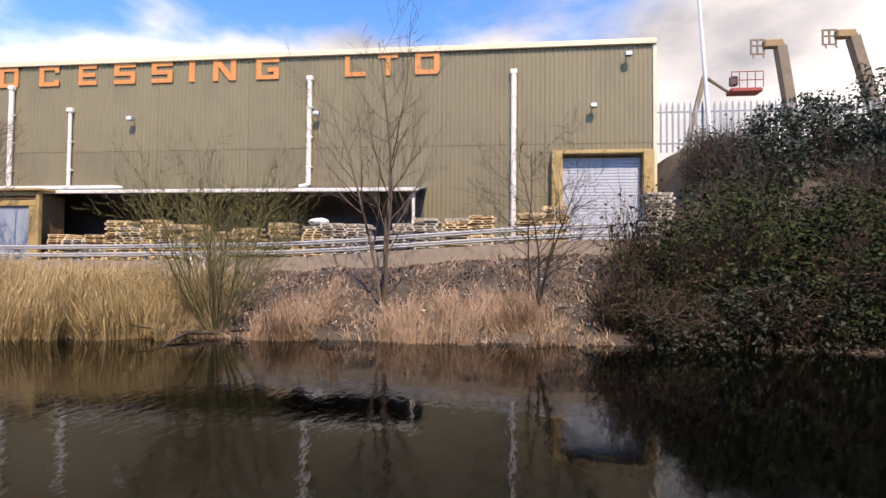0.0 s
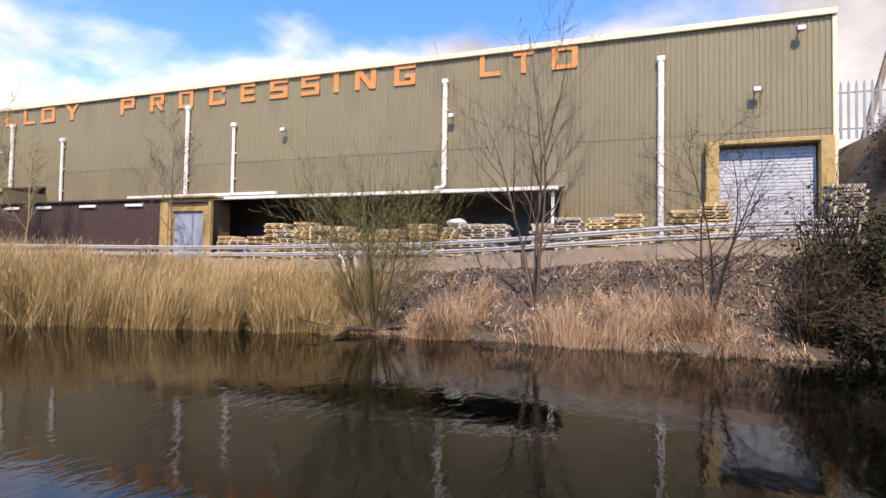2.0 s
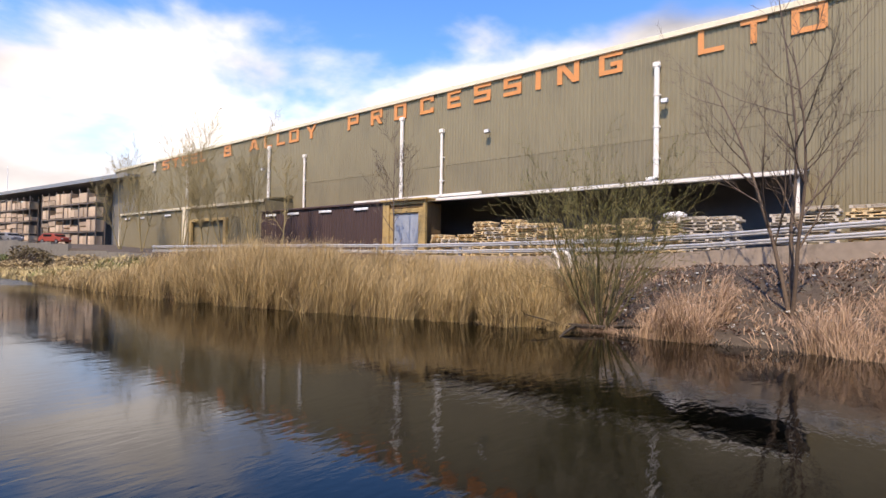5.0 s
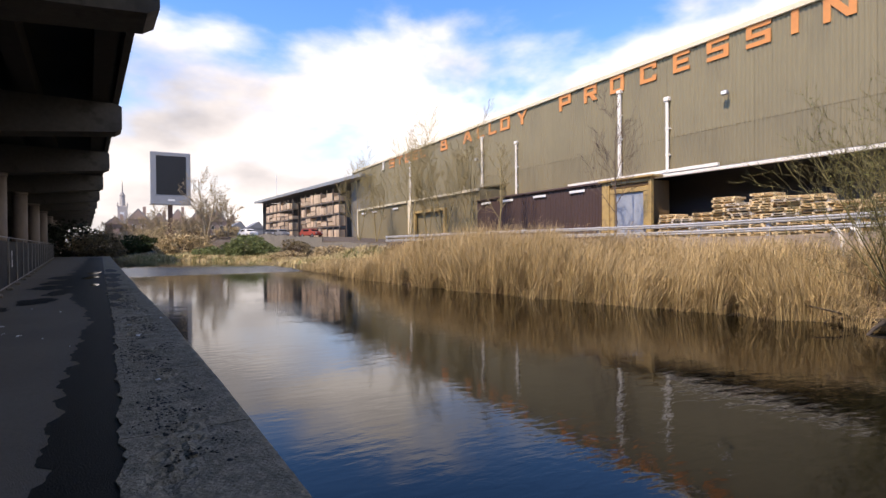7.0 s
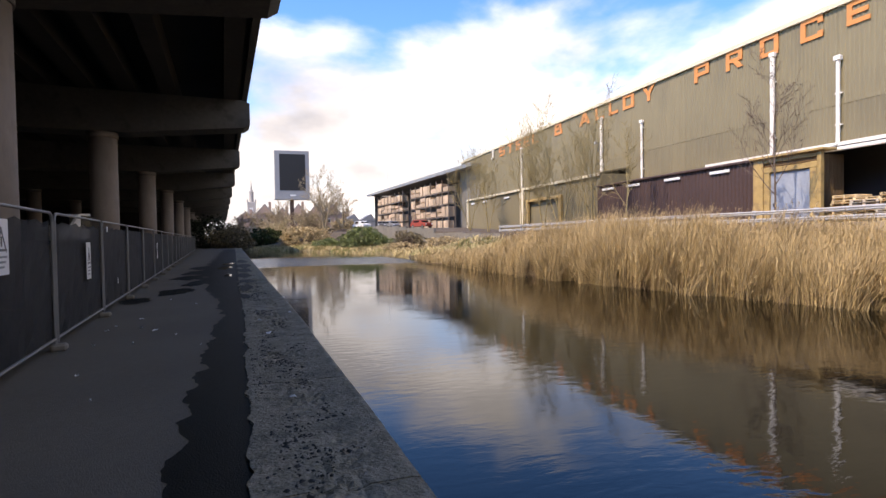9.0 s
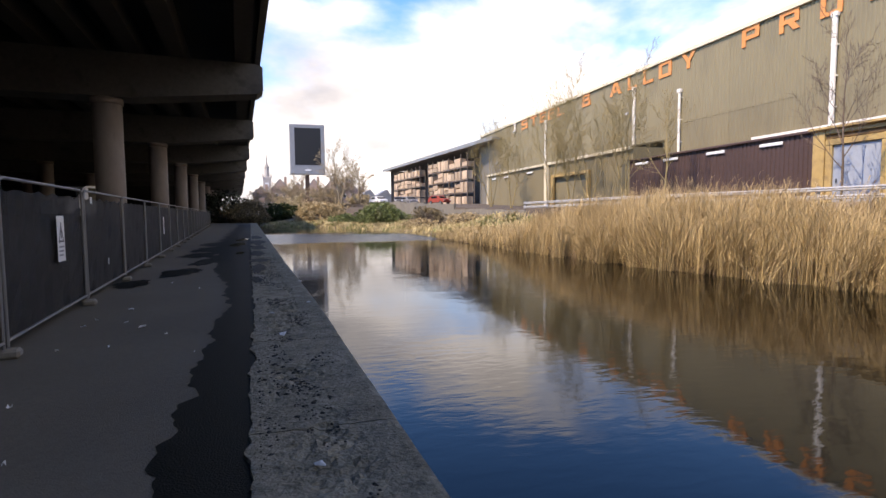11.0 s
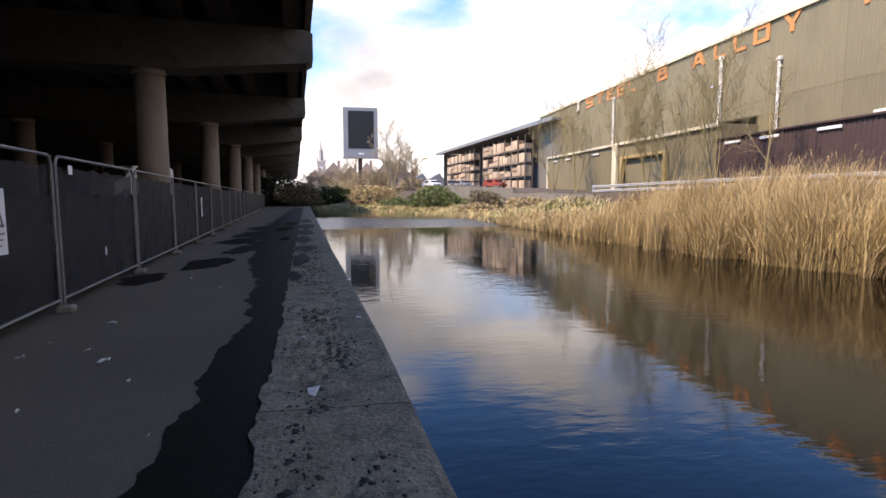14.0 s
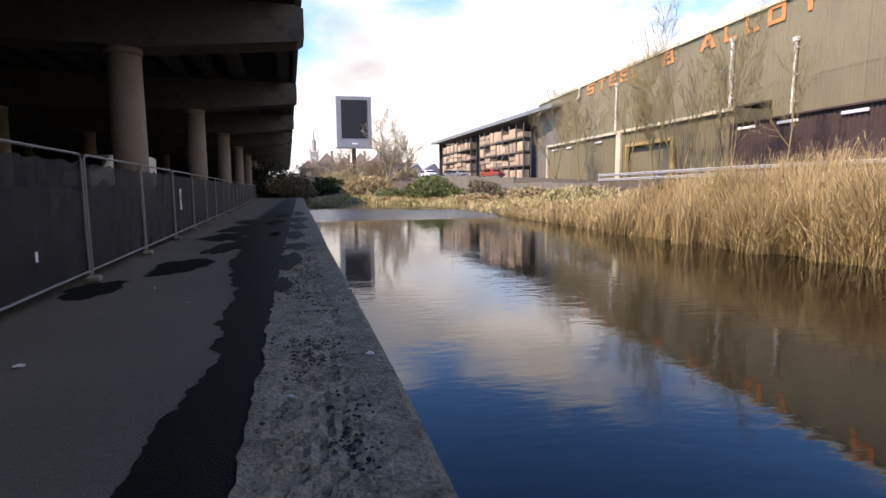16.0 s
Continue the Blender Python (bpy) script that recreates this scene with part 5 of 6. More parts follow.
def build_pallets():
    kinds = []
    for material, label in ((M["wood"], "pale new wooden pallet in a stack"), (M["wood_grey"], "weathered grey wooden pallet in a stack")):
        kinds.append((plain_box_mesh("bearer", (1.0, 0.12, 0.076), material), plain_box_mesh("top_board", (0.11, 1.2, 0.022), material), plain_box_mesh("bottom_board", (0.12, 1.2, 0.020), material), label))
    rng = random.Random(12)
    # y from, y to, top height, weathered
    stacks = ((28.3, 24.9, 3.75, 0), (24.7, 21.6, 4.5, 0), (21.4, 19.3, 4.3, 0), (19.1, 18.2, 3.9, 0), (18.1, 16.3, 4.1, 0), (16.1, 14.5, 4.35, 0), (13.9, 12.8, 4.2, 0), (12.7, 11.8, 4.35, 1), (11.6, 10.6, 4.35, 1), (9.4, 7.0, 4.5, 1), (6.8, 4.3, 4.8, 0), (3.05, 0.75, 5.15, 0), (-2.8, -4.1, 5.8, 1))
    for ya, yb, top, old in stacks:
        n = max(1, int(round((ya - yb) / 1.22)))
        for k in range(n):
            x0, y0 = 24.6 + rng.uniform(-0.2, 0.3), yb + k * (ya - yb) / n
            z = max(ground_z(x0 + 0.5, y0 + 0.6), ground_z(x0, y0)) + 0.01
            t = top - rng.uniform(0, 0.45) * (k % 2)
            lean = rng.uniform(-0.012, 0.012)
            level = 0
            while z + 0.14 <= t:
                bearer, board, base, label = kinds[1 if old or rng.random() < 0.12 else 0]
                p = thing("pallet", (x0 + lean * level + rng.uniform(-0.1, 0.1), y0 + rng.uniform(-0.11, 0.11), z), label, "pallet", "stacked pallets in the yard", turn=rng.uniform(-8, 8))
                for y in (0.0, 0.54, 1.08):
                    part("bearer", bearer, None, p).location = (0, y, 0.0205)
                for x in (0.0, 0.44, 0.88):
                    part("bottom_board", base, None, p).location = (x, 0, 0)
                for i in range(5):
                    part("top_board", board, None, p).location = (i * 0.2225, 0, 0.097)
                z += 0.1205 + rng.uniform(0.0, 0.02)
                level += 1
    bag = thing("sack", (24.8, 12.95, 4.2), "white sack lying on a stack of pallets", "sack")
    bm = bmesh.new()
    bmesh.ops.create_uvsphere(bm, u_segments=16, v_segments=8, radius=0.5)
    for v in bm.verts:
        v.co = Vector((v.co.x * 0.9 + 0.5, v.co.y * 1.1 + 0.4, max(-0.16, v.co.z * 0.42) + 0.16 + 0.05 * noise.noise(v.co * 4)))
    part("sack_body", bm, M["white"], bag)


build_pallets()


# ---- fittings on the hall ----
def floodlight(x, y, z):
    f = thing("floodlight", (x, y, z), "small grey floodlight bracketed to the cladding", "floodlight", "floodlights on the warehouse wall")
    part("bracket", boxes((-0.30, -0.03, 0.0, 0.06, 0.03, 0.06), (-0.32, -0.16, -0.02, -0.27, 0.16, 0.04)), M["grey_metal"], f)
    part("lamp_head", boxes((-0.52, -0.2, -0.12, -0.30, 0.2, 0.16), bevel=0.05), M["grey_metal"], f)
    part("lamp_glass", boxes((-0.545, -0.16, -0.08, -0.523, 0.16, 0.12)), M["white"], f)


for y, z in ((26.9, 11.1), (14.95, 11.12), (-1.15, 11.2), (-3.05, 14.05), (55.0, 11.1)):
    floodlight(HX - 0.06, y, z)


# ---- bank details ----
def build_outfall():
    p = thing("waste_pipe", (18.7, 15.7, gz(18.7, 15.7)), "white bent plastic pipe sticking out of the bank", "pipe")
    for dy in (0.0, 0.55):
        bm = bmesh.new()
        h = 2.45 - gz(18.7, 15.7)
        pts = [(0.35, dy + 0.35, h - 0.2), (0.1, dy + 0.2, h), (-0.05, dy - 0.05, h - 0.1), (-0.12, dy - 0.25, -0.05)]
        for a, b in zip(pts, pts[1:]):
            rod(bm, a, b, 0.065, seg=10)
        part("pipe_bend", bm, M["whitepipe"], p)


build_outfall()


def build_branch():
    b = thing("fallen_branch", (13.4, 12.6, 0.02), "dark fallen branch lying in the water's edge", "branch")
    t = Tubes()
    rng = random.Random(2)
    for pts, r in (([(0.4, -0.4, 0.12), (-0.1, 0.3, 0.16), (-0.2, 1.0, 0.10), (0.1, 1.7, 0.14), (0.25, 2.3, 0.28)], 0.07), ([(-0.1, 0.3, 0.14), (-0.9, 0.2, 0.05), (-1.5, 0.1, -0.06)], 0.05), ([(0.5, -0.2, 0.1), (0.7, -1.2, 0.22), (0.5, -2.2, 0.16)], 0.05), ([(-0.15, 0.6, 0.12), (-0.4, 1.2, 0.3), (-0.3, 1.9, 0.38)], 0.03)):
        t.add([Vector(p) for p in pts], [r * (1 - 0.6 * i / len(pts)) for i in range(len(pts))], 7)
    part("limb", t.mesh("limb"), M["bark_dark"], b)


build_branch()


def build_litter():
    rng = random.Random(21)
    for _ in range(70):
        y = rng.uniform(0.5, 13)
        x = far_x(y) + rng.uniform(1.2, 5.2)
        s = rng.uniform(0.03, 0.10)
        bm = bmesh.new()
        vs = [bm.verts.new((rng.uniform(-s, s), rng.uniform(-s, s), rng.uniform(0.0, s * 0.9))) for _ in range(7)]
        bmesh.ops.convex_hull(bm, input=vs)
        ob = part("litter", bm, M["litter"])
        ob.matrix_basis = pose(x, y, ground_z(x, y) + 0.01)
        tagged(ob, "scrap of pale litter on the bank", "litter", "litter on the bank")
    spots = ((-4.29, 21.2, 0.13), (-3.71, 19.6, 0.14), (-4.54, 19.85, 0.10), (-4.52, 20.33, 0.06), (-4.03, 20.0, 0.07), (-3.27, 18.97, 0.04), (-3.79, 18.46, 0.05), (-2.73, 17.86, 0.03), (-4.32, 18.41, 0.06), (-3.6, 23.6, 0.05), (-4.4, 24.8, 0.06), (-3.4, 15.2, 0.05), (-3.9, 16.4, 0.07))
    for x, y, s in spots:
        s *= 0.5
        bm = bmesh.new()
        n = 9
        top = [bm.verts.new((math.cos(i / n * math.tau) * s * rng.uniform(0.5, 1.1), math.sin(i / n * math.tau) * s * 0.6 * rng.uniform(0.5, 1.1), 0.012 + rng.uniform(0, 0.03))) for i in range(n)]
        low = [bm.verts.new((v.co.x, v.co.y, v.co.z - 0.004)) for v in top]
        bm.faces.new(top)
        bm.faces.new(low[::-1])
        for i in range(n):
            bm.faces.new((top[i], low[i], low[(i + 1) % n], top[(i + 1) % n]))
        ob = part("litter", bm, M["litter"])
        ob.matrix_basis = pose(x, y, ZP - 0.004, 0, 0, rng.uniform(0, 90))
        tagged(ob, "crumpled pale scrap of paper on the towpath", "litter", "litter on the towpath")
    for x, y, s in ((-1.76, 18.43, 0.10), (-1.96, 20.01, 0.06), (-1.36, 20.92, 0.05), (-1.45, 14.6, 0.05), (-1.5, 24.0, 0.05)):
        bm = bmesh.new()
        vs = [bm.verts.new((rng.uniform(-s, s), rng.uniform(-s, s), rng.uniform(0.0, 0.025))) for _ in range(9)]
        bmesh.ops.convex_hull(bm, input=vs)
        ob = part("litter", bm, M["litter"])
        ob.matrix_basis = pose(x, y, ZP + 0.018)
        tagged(ob, "small pale scrap lying on the coping", "litter", "litter on the coping")


build_litter()


def build_pits():
    """Dark crumbs and broken bits along the landward half of the coping."""
    rng = random.Random(9)
    vs, fs = [], []
    for _ in range(9500):
        y = rng.uniform(6, 34)
        band = 0.62 + 0.22 * noise.noise(Vector((y * 0.35, 0, 0)))
        x = edge(y) - min(1.0, max(0.08, rng.gauss(band, 0.19)))
        if noise.noise(Vector((x * 2.4, y * 1.2, 4))) + 0.6 * noise.noise(Vector((x * 8, y * 5, 1))) < 0.12:
            continue
        s = rng.uniform(0.006, 0.024) if rng.random() < 0.9 else rng.uniform(0.02, 0.045)
        z = coping_top(x, y)
        b = len(vs)
        k = 5
        a0 = rng.uniform(0, 6)
        for i in range(k):
            a = a0 + i / k * math.tau
            vs.append((x + math.cos(a) * s * rng.uniform(0.6, 1.2), y + math.sin(a) * s * rng.uniform(0.6, 1.5), z - 0.004))
        vs.append((x, y, z + min(0.012, s * rng.uniform(0.25, 0.55))))
        fs += [(b + i, b + (i + 1) % k, b + k) for i in range(k)]
    ob = part("grit", raw("grit", vs, fs), M["grit"])
    tagged(ob, "dark grit and moss crumbs on the coping", "grit", kind="stuff")


M["grit"] = mat("dark_grit", (0.035, 0.033, 0.028), (0.02, 0.02, 0.017), 0.95, grain=20, stain=2, bump=0.2, vary=0.5, island=True)
build_pits()


# ---- notices on the fence ----
def notice(y, w, h, z, rich=True):
    x = fence_x(y) + 0.03
    n = thing("notice", (x, y, z), "white warning notice with a triangle symbol, tied to the fence" if rich else "blank white tag tied to the fence netting", "notice", "notices on the site fence", turn=math.degrees(math.atan(0.118)))
    part("board", boxes((0, 0, 0, 0.006, w, h), bevel=0.002), M["white"], n)
    if rich:
        bm = bmesh.new()
        m = Matrix(((0, 1, 0, 0.0075), (1, 0, 0, 0), (0, 0, 1, 0), (0, 0, 0, 1)))
        a, b, c = (w * 0.15, h * 0.42), (w * 0.85, h * 0.42), (w * 0.5, h * 0.86)
        for p, q in ((a, b), (b, c), (c, a)):
            nx, nz = -(q[1] - p[1]), q[0] - p[0]
            l = math.hypot(nx, nz)
            nx, nz = nx / l * 0.028, nz / l * 0.028
            prism(bm, [p, q, (q[0] + nx, q[1] + nz), (p[0] + nx, p[1] + nz)], 0.003, m)
        prism(bm, [(w * 0.47, h * 0.5), (w * 0.53, h * 0.5), (w * 0.54, h * 0.68), (w * 0.46, h * 0.68)], 0.004, m)
        part("symbol", bm, M["darkgrey"], n, "dark warning triangle")
        for i in range(3):
            part("text_bar", boxes((0.0075, w * 0.14, h * (0.32 - 0.09 * i) - 0.012, 0.0095, w * (0.86 - 0.1 * i), h * (0.32 - 0.09 * i) + 0.012)), M["grey_metal"], n)


notice(20.2, 0.36, 0.68, 1.28)
notice(15.75, 0.45, 0.62, 1.62)
notice(23.6, 0.07, 0.13, 0.95, False)
notice(33.9, 0.3, 0.66, 1.22)
notice(22.3, 0.14, 0.12, 2.18, False)


# ---- vehicles ----
def car(at, turn, material, label, length=4.2, height=1.45, van=False, category="car"):
    c = thing("van" if van else "car", at, label, category, turn=turn)
    l, h = length, height
    side = [(0, 0.3), (0, 0.75), (0.1, 0.9), (0.95, 0.98), (1.65, h), (l - 0.9, h), (l - 0.15, 0.95), (l, 0.8), (l, 0.3)]
    if van:
        side = [(0, 0.3), (0, 0.9), (0.2, 1.05), (0.9, 1.2), (1.5, h - 0.05), (1.9, h), (l - 0.1, h), (l, h - 0.15), (l, 0.3)]
    bm = bmesh.new()
    prism(bm, side, 1.7, Matrix(((0, 1, 0, -0.85), (1, 0, 0, 0), (0, 0, 1, 0), (0, 0, 0, 1))))
    bmesh.ops.bevel(bm, geom=[e for e in bm.edges], offset=0.06, segments=2, affect="EDGES")
    body = part("body", bm, material, c)
    part("windscreen", boxes((-0.72, 0.98 if not van else 0.95, 1.02, 0.72, 1.5, h - 0.14), bevel=0.05), M["glass"], c)
    for s in (-1, 1):
        part("side_window", boxes((s * 0.842, 1.7, 1.0, s * 0.862, (l - 1.0) if not van else 2.6, h - 0.14), bevel=0.008), M["glass"], c)
        part("headlight", boxes((s * 0.45, -0.02, 0.62, s * 0.78, 0.05, 0.78), bevel=0.01), M["white"], c)
        for y in (0.8, l - 0.85):
            bm = bmesh.new()
            rod(bm, (s * 0.70, y, 0.31), (s * 0.88, y, 0.31), 0.31, seg=20)
            w = part("wheel", bm, M["rubber"], c)
            bm = bmesh.new()
            rod(bm, (s * 0.86, y, 0.31), (s * 0.895, y, 0.31), 0.19, seg=16)
            part("rim", bm, M["galv"], w)
    return c


car((13.9, 106.0, gz(13.9, 106.0)), 20, M["white"], "white hatchback parked beyond the far yard wall")
car((17.0, 108.0, gz(17.0, 108.0)), -10, M["darkgrey"], "dark grey car parked beyond the far yard wall")
car((19.5, 106.0, gz(19.5, 106.0)), 15, M["grey_metal"], "silver-grey car parked beyond the far yard wall")
car((23.0, 96.0, gz(23.0, 96.0)), 25, M["red"], "red car parked in front of the timber racking")
car((-15.2, 47.0, gz(-15.2, 47.0)), -20, M["white"], "white van parked under the viaduct", 5.0, 2.0, True, "van")


# ---- skyline ----
def build_billboard():
    b = thing("billboard", (-2.85, 170.7, 0), "tall portrait billboard with a blank black screen in a grey frame", "billboard")
    part("cabinet", boxes((0, 0, 13.6, 10.0, 1.6, 28.0), bevel=0.15), M["bbframe"], b, "grey metal surround")
    part("screen", boxes((1.45, -0.06, 16.2, 8.85, 0.02, 26.95)), M["black"], b, "blank black screen")
    part("label_plate", boxes((4.3, -0.08, 14.5, 6.0, -0.01, 14.95)), M["white"], b)
    part("ledge", boxes((-0.2, -0.6, 13.4, 10.4, 1.7, 13.58)), M["bbframe"], b)
    part("pole", boxes((4.2, 0.3, 2.5, 5.4, 1.3, 13.4)), M["rust"], b, "rust-brown steel support")


M["bbframe"] = mat("billboard_frame", (0.27, 0.28, 0.30), (0.22, 0.23, 0.25), 0.5, grain=1, stain=0.2, bump=0)
M["rust"] = mat("rusty_steel", (0.16, 0.09, 0.06), (0.10, 0.06, 0.045), 0.8, grain=2, stain=0.3, bump=0.1)
# Stone lightened to paint distance haze on the far tower.
M["towerstone"] = mat("hazed_tower_stone", (0.46, 0.42, 0.39), (0.38, 0.35, 0.33), 0.85, grain=1, stain=0.2, bump=0.1)
build_billboard()


def build_church():
    c = thing("clock_tower", (-15.6, 300, 3), "distant stone tower with a slender spire", "tower")
    part("tower", boxes((-2.0, -2.0, 0, 2.0, 2.0, 18.2), bevel=0.15), M["towerstone"], c)
    bm = bmesh.new()
    rod(bm, (0, 0, 18.2), (0, 0, 23.0), 1.25, 1.1, 8)
    part("belfry", bm, M["towerstone"], c)
    bm = bmesh.new()
    rod(bm, (0, 0, 23.0), (0, 0, 25.0), 1.3, 0.35, 8)
    rod(bm, (0, 0, 24.8), (0, 0, 31.0), 0.35, 0.04, 8)
    part("spire", bm, M["slate"], c)
    for x in (-2.0, 2.0):
        for y in (-2.0, 2.0):
            bm = bmesh.new()
            rod(bm, (x, y, 18.0), (x, y, 20.0), 0.35, 0.05, 6)
            part("pinnacle", bm, M["towerstone"], c)
    part("clock_face", boxes((-0.8, -2.06, 13.6, 0.8, -2.0, 15.2), bevel=0.02), M["white"], c)
    part("louvre", boxes((-0.5, -2.05, 8.6, 0.5, -1.99, 11.5)), M["darkgrey"], c)


build_church()


def house(x, y, w, h, ridge, seed, chimney=True):
    c = thing("house", (x, y, 3.5), "distant red-brick house with a slate gable roof", "house", "houses beyond the canal")
    part("wall", boxes((0, 0, 0, w, 8, h)), M["brick"], c)
    bm = bmesh.new()
    prism(bm, [(-0.3, h), (w + 0.3, h), (w / 2, ridge)], 8.6, pose(0, -0.3, 0))
    part("roof", bm, M["slate"], c)
    bm = bmesh.new()
    prism(bm, [(0.3, h), (w - 0.3, h), (w / 2, ridge - 0.5)], 0.1, pose(0, -0.36, 0))
    part("gable", bm, M["brick"], c)
    for i in range(2):
        for k in range(max(1, int(h // 3))):
            xx = w * (0.22 + 0.42 * i)
            win = part("window", boxes((xx, -0.06, 1.0 + 3 * k, xx + w * 0.16, -0.005, 2.5 + 3 * k)), M["white"], c)
            part("pane", boxes((xx + 0.1, -0.075, 1.1 + 3 * k, xx + w * 0.16 - 0.1, -0.062, 2.4 + 3 * k)), M["glass"], win)
    if chimney:
        part("chimney", boxes((w * 0.7, 3, h, w * 0.7 + 0.9, 4, ridge + 0.8)), M["brick"], c)


for i, (x, w, h, r) in enumerate(((-9.5, 6.0, 7.0, 10.6), (-3.2, 5.2, 6.5, 9.6), (2.2, 5.6, 7.2, 11.2), (8.0, 5.2, 6.6, 10.4), (13.6, 6.4, 7.0, 11.0), (19.0, 5.0, 5.5, 8.4), (-15.5, 5.5, 5.5, 8.0))):
    house(x, 200 + 3 * (i % 3), w, h, r, i)


def build_sheds():
    for i in range(3):
        s = thing("workshop", (16.6 + i * 5.0, 168, 3.6), "low grey workshop with a sawtooth gable roof", "workshop", "workshops beyond the yard")
        part("wall", boxes((0, 0, 0, 4.9, 10, 3.4)), M["grey_metal"], s)
        bm = bmesh.new()
        prism(bm, [(-0.1, 3.4), (5.0, 3.4), (3.4, 5.5)], 10.2, pose(0, -0.1, 0))
        part("roof", bm, M["grey_metal"], s)
    m = thing("mast", (28.5, 160, 3.8), "thin white mast beyond the shed roof", "mast")
    bm = bmesh.new()
    rod(bm, (0, 0, 0), (0, 0, 18), 0.12, 0.06)
    part("shaft", bm, M["white"], m)


build_sheds()


# ---- beside the hall: palisade, pole, lifts ----
def build_palisade():
    f = thing("palisade_fence", (0, 0, 0), "grey steel palisade fence on top of the embankment", "fence")
    me = bpy.data.meshes.new("pale")
    bm = bmesh.new()
    prism(bm, [(0, 0), (0.12, 0), (0.12, 2.75), (0.09, 2.95), (0.06, 3.05), (0.03, 2.95), (0, 2.75)], 0.03, Matrix(((0, 1, 0, 0), (1, 0, 0, 0), (0, 0, 1, 0), (0, 0, 0, 1))))
    bm.to_mesh(me)
    bm.free()
    me.materials.append(M["galv_dull"])
    y = -5.2
    while y > -27:
        part("pale", me, None, f).matrix_basis = pose(31.4, y, 9.0)
        y -= 0.34
    part("rail", boxes((31.44, -27, 9.5, 31.5, -5.2, 9.58)), M["galv_dull"], f)
    part("rail", boxes((31.44, -27, 11.4, 31.5, -5.2, 11.48)), M["galv_dull"], f)


M["galv_dull"] = mat("dull_galvanised", (0.30, 0.32, 0.35), (0.23, 0.25, 0.28), 0.6, 0.2, 3, 0.6, 0.03)
build_palisade()
pole = thing("lamp_pole", (31.0, -8.2, 8.6), "tall pale lighting pole leaning slightly", "pole")
_bm = bmesh.new()
rod(_bm, (0, 0, 0), (0.2, 0.85, 13.5), 0.13, 0.08, 12)
part("shaft", _bm, M["white"], pole)


def boom_lift(foot, head, basket, w=0.5, label="", fork=True):
    b = thing("boom_lift", foot, label, "boom lift", "lifting machines behind the palisade")
    f, h = Vector((0, 0, 0)), Vector(head) - Vector(foot)
    bm = bmesh.new()
    mid = h * 0.55
    rot = h.to_track_quat("Z", "Y").to_matrix().to_4x4()
    bmesh.ops.create_cube(bm, size=1, matrix=Matrix.Translation(mid * 0.9) @ rot @ Matrix.Diagonal((w, w, h.length * 0.99, 1)))
    part("boom", bm, M["lift_dark"], b)
    bm = bmesh.new()
    bmesh.ops.create_cube(bm, size=1, matrix=Matrix.Translation(h * 0.8) @ rot @ Matrix.Diagonal((w * 0.7, w * 0.7, h.length * 0.42, 1)))
    part("inner_boom", bm, M["lift_dark"], b)
    if fork:
        bm = bmesh.new()
        box(bm, h.x - 0.3, h.y - 0.2, h.z - 0.2, h.x + 0.3, h.y + 1.3, h.z + 0.5, bevel=0.1)
        part("boom_head", bm, M["ochre"], b)
        bm = bmesh.new()
        for z in (-0.7, 0.0, 0.5):
            box(bm, h.x - 0.05, h.y + 1.2, h.z + z, h.x + 0.05, h.y + 2.3, h.z + z + 0.12)
        for y in (1.2, 1.7, 2.2):
            box(bm, h.x - 0.06, h.y + y, h.z - 0.7, h.x + 0.06, h.y + y + 0.12, h.z + 0.6)
        part("carriage", bm, M["lift_dark"], b)
        for y in (1.3, 2.1):
            bm = bmesh.new()
            rod(bm, (h.x, h.y + y, h.z - 0.7), (h.x - 0.9, h.y + y + 0.4, h.z - 1.3), 0.08, 0.04, 6)
            part("fork", bm, M["lift_dark"], b)
    else:
        # work platform with a rail cage
        c = Vector(basket) - Vector(foot)
        part("platform", boxes((c.x - 0.6, c.y - 1.5, c.z - 0.5, c.x + 0.6, c.y + 1.0, c.z - 0.1), bevel=0.1), M["red"], b, "red work platform")
        bm = bmesh.new()
        rod(bm, h, c + Vector((0, 1.0, -0.3)), 0.16, 0.12, 8)
        part("jib", bm, M["lift_dark"], b)
        for i in range(5):
            bm = bmesh.new()
            rod(bm, (c.x - 0.6, c.y - 1.5 + i * 0.62, c.z - 0.1), (c.x - 0.6, c.y - 1.5 + i * 0.62, c.z + 1.2), 0.04, seg=6)
            part("cage_post", bm, M["red"], b)
        for z in (0.5, 1.2):
            bm = bmesh.new()
            rod(bm, (c.x - 0.6, c.y - 1.5, c.z + z), (c.x - 0.6, c.y + 1.0, c.z + z), 0.04, seg=6)
            part("cage_rail", bm, M["red"], b)
        part("control_box", boxes((c.x - 0.3, c.y + 0.3, c.z + 0.2, c.x + 0.2, c.y + 0.9, c.z + 1.0), bevel=0.08), M["darkgrey"], b)
    part("chassis", boxes((-1.2, -2.2, -1.2, 1.2, 2.2, -0.1), bevel=0.15), M["yellow"], b)
    return b


M["ochre"] = mat("ochre_paint", (0.34, 0.22, 0.10), (0.25, 0.16, 0.08), 0.6, grain=3, stain=0.7, bump=0.03)
M["lift_dark"] = mat("lift_steel", (0.24, 0.18, 0.12), (0.16, 0.12, 0.085), 0.6, 0.1, 3, 0.7, 0.05)
boom_lift((45, -20.5, 10.3), (45, -19.0, 20.7), None, 0.75, "telehandler with raised yellow-headed boom behind the fence")
boom_lift((45, -27.5, 10.3), (45, -24.6, 21.3), None, 0.75, "telehandler with raised yellow-headed boom behind the fence")
boom_lift((45, -11.0, 10.3), (45, -13.0, 18.3), (45, -15.9, 17.2), 0.35, "grey boom lift with a red basket behind the fence", False)

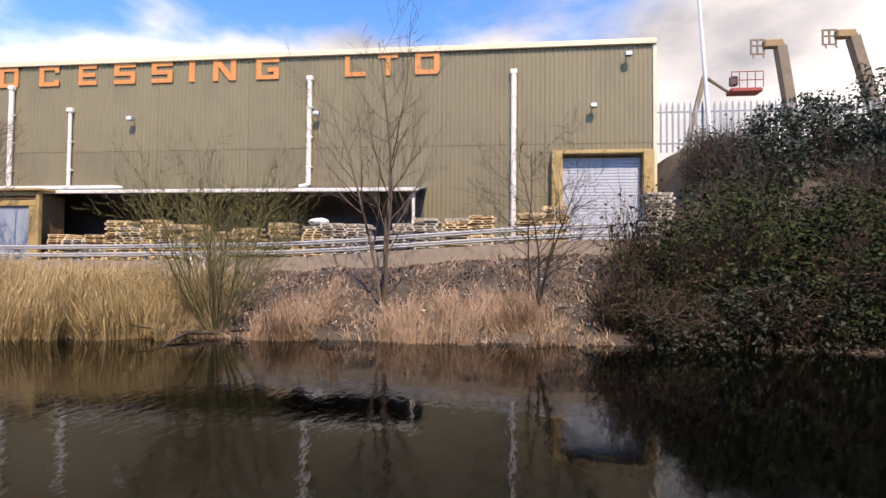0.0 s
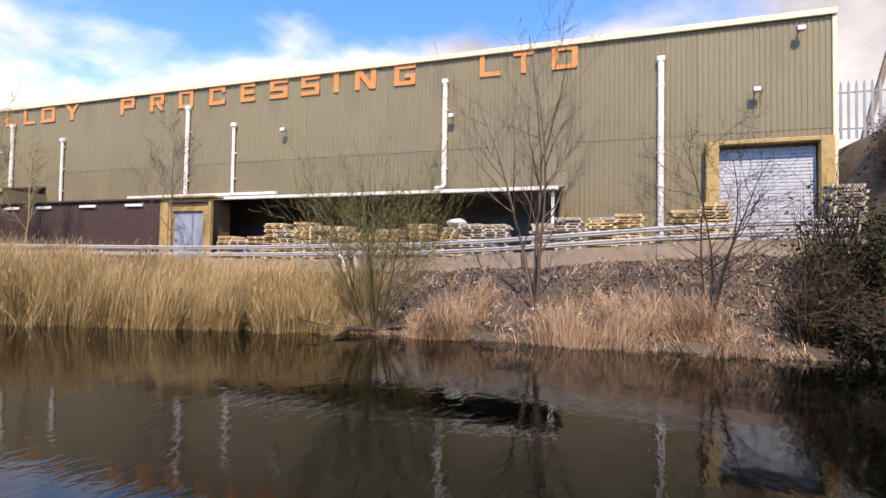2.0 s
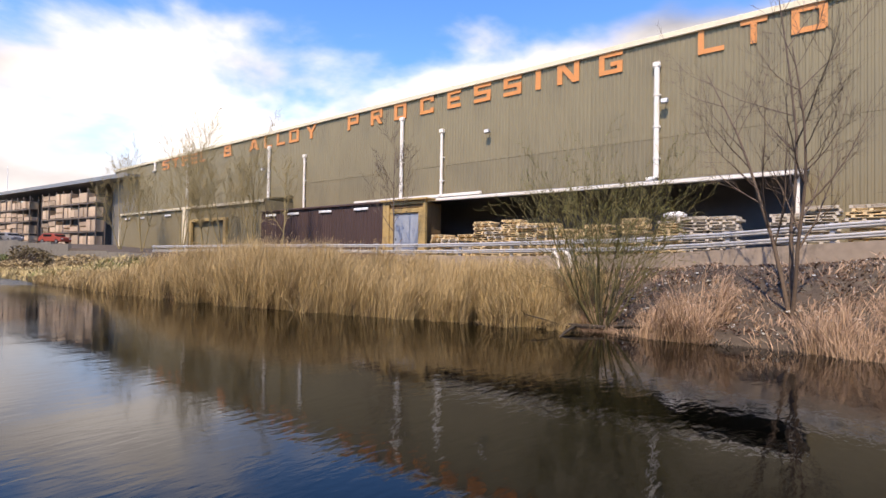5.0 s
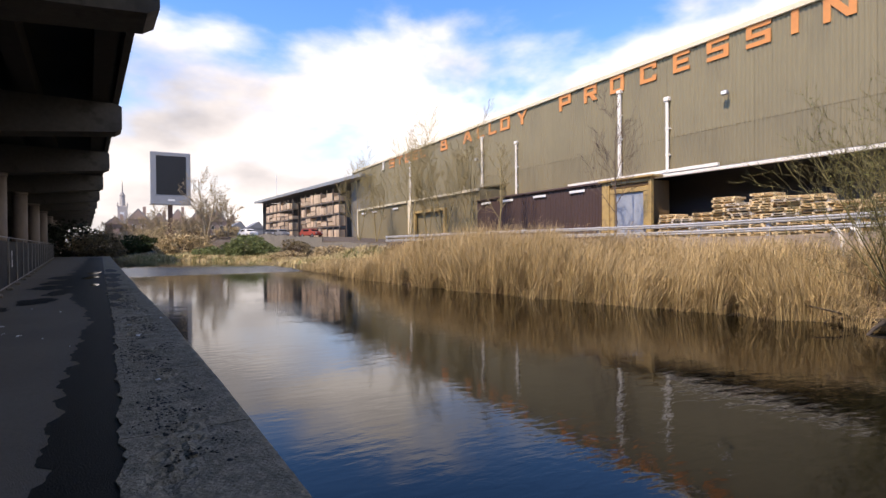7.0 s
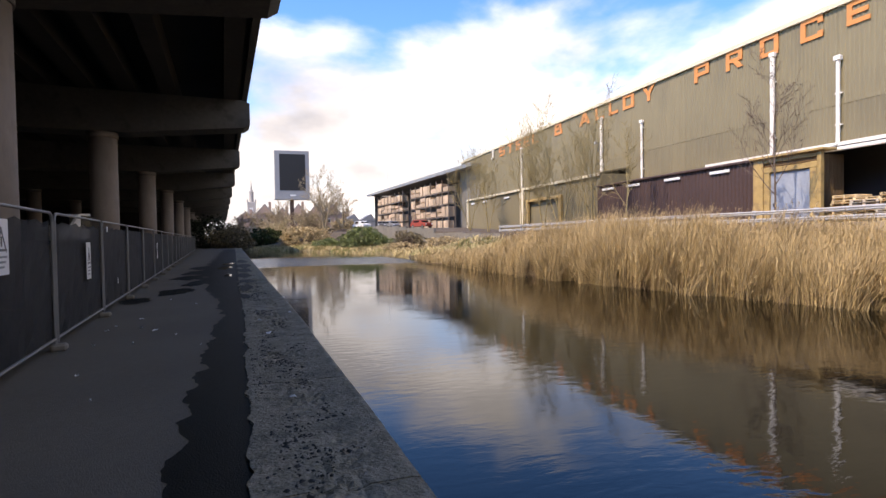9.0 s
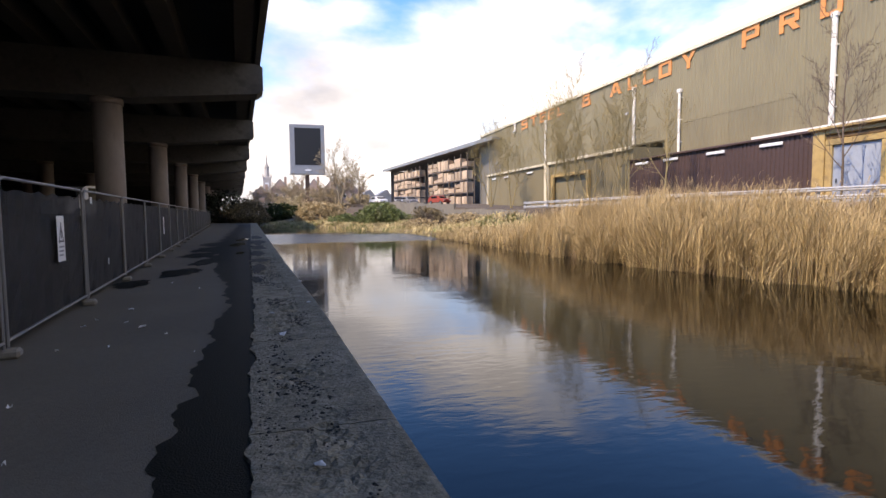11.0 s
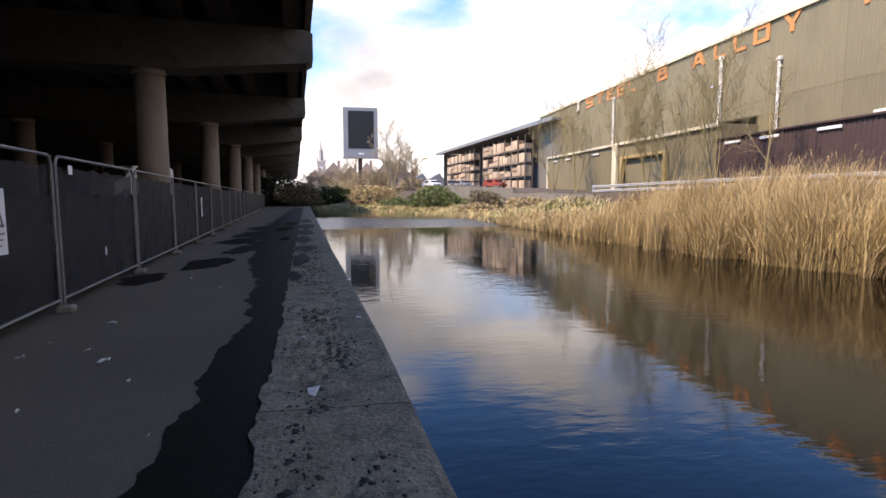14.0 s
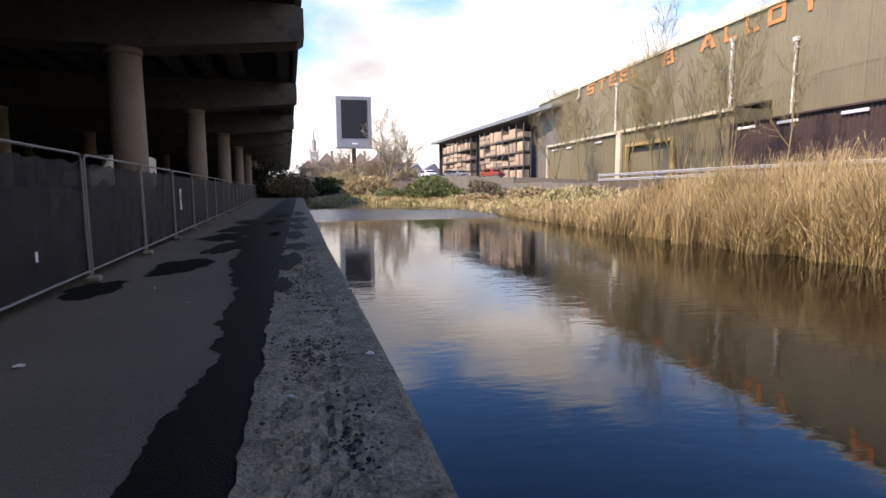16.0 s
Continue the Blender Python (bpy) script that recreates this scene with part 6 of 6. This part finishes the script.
# ---- far planting ----
M["scrubleaf"] = mat("brown_scrub_leaf", (0.17, 0.13, 0.07), (0.11, 0.09, 0.045), 0.7, grain=3, stain=0.5, bump=0, vary=0.5, island=True)
M["twighaze"] = mat("thicket_twig", (0.46, 0.38, 0.22), (0.34, 0.27, 0.16), 0.85, grain=3, stain=0.5, bump=0, vary=0.35, island=True)
M["grassleaf"] = mat("bank_ivy_leaf", (0.15, 0.18, 0.055), (0.10, 0.125, 0.04), 0.5, grain=3, stain=0.5, bump=0, vary=0.5, island=True)
M["reedleaf"] = mat("tawny_scrub", (0.46, 0.36, 0.20), (0.34, 0.26, 0.14), 0.8, grain=3, stain=0.5, bump=0, vary=0.45, island=True)


def far_bush(x, y, sx, sy, sz, n, leaf, ml, label, seed):
    bush((x, y, max(0.1, gz(x, y))), (sx, sy, sz), seed, n, leaf, M[ml], M["bramble"], label, 150, group="bushes along the far bank")


for x, y, sx, sy, sz, seed in ((-9.0, 128, 4.0, 3.0, 3.4, 71), (-3.5, 127, 4.0, 3.0, 3.0, 72), (1.5, 124, 3.5, 3.0, 3.2, 73), (5.0, 118, 3.0, 3.0, 2.6, 74), (11.5, 122, 3.0, 3.0, 1.5, 75)):
    far_bush(x, y, sx, sy, sz, 2600, 0.13, "twighaze", "pale leafless thicket beyond the canal bend", seed)
far_bush(-10.0, 113, 4.0, 3.0, 2.8, 3500, 0.18, "scrubleaf", "brown scrub bush at the canal bend", 31)
far_bush(-4.0, 116, 3.5, 3.0, 2.2, 3000, 0.2, "ivy", "green bush at the canal bend", 32)
far_bush(-16.0, 118, 6.0, 4.0, 4.0, 3500, 0.28, "leafdark", "dark evergreen bush at the canal bend", 33)
far_bush(9.3, 80, 3.4, 4.5, 1.7, 7000, 0.13, "grassleaf", "green ivy spilling down the far bank", 34)
far_bush(12.9, 69, 1.7, 5.0, 1.3, 2600, 0.11, "scrubleaf", "dark bramble bush below the far wall", 35)
far_bush(14.5, 60, 2.0, 4.0, 0.9, 2200, 0.10, "reedleaf", "tawny scrub below the far wall", 36)
far_bush(11.0, 64, 2.0, 3.5, 0.6, 1800, 0.10, "reedleaf", "tawny scrub on the far bank", 37)
far_bush(2.6, 101, 4.6, 4.0, 2.0, 5500, 0.15, "reedleaf", "tawny scrub at the canal bend", 38)
far_bush(5.5, 90, 2.4, 4.0, 0.8, 2600, 0.15, "grassleaf", "green ivy spilling down the far bank", 39)
WISP = [(8, 0.5, 45, 0.05, 0.12), (8, 0.45, 40, 0.05, 0.2), (6, 0.45, 38, 0.03, 0.25), (0, 0, 0, 0.0, 0.3)]
for x, y, h, s in ((-6.0, 135, 7.0, 61), (-1.0, 138, 7.5, 62), (-11.0, 140, 7.0, 63), (3.0, 112, 6.0, 64), (6.0, 114, 7.0, 65), (10.5, 116, 7.5, 66), (-3.5, 150, 7.0, 67)):
    bare_tree("tree", (x, y, gz(x, y)), h, 0.12, s, M["bark_far"], "pale leafless scrub tree beyond the canal bend", WISP, stems=5, group="scrub trees beyond the bend", spread0=0.5, fine=0.035)
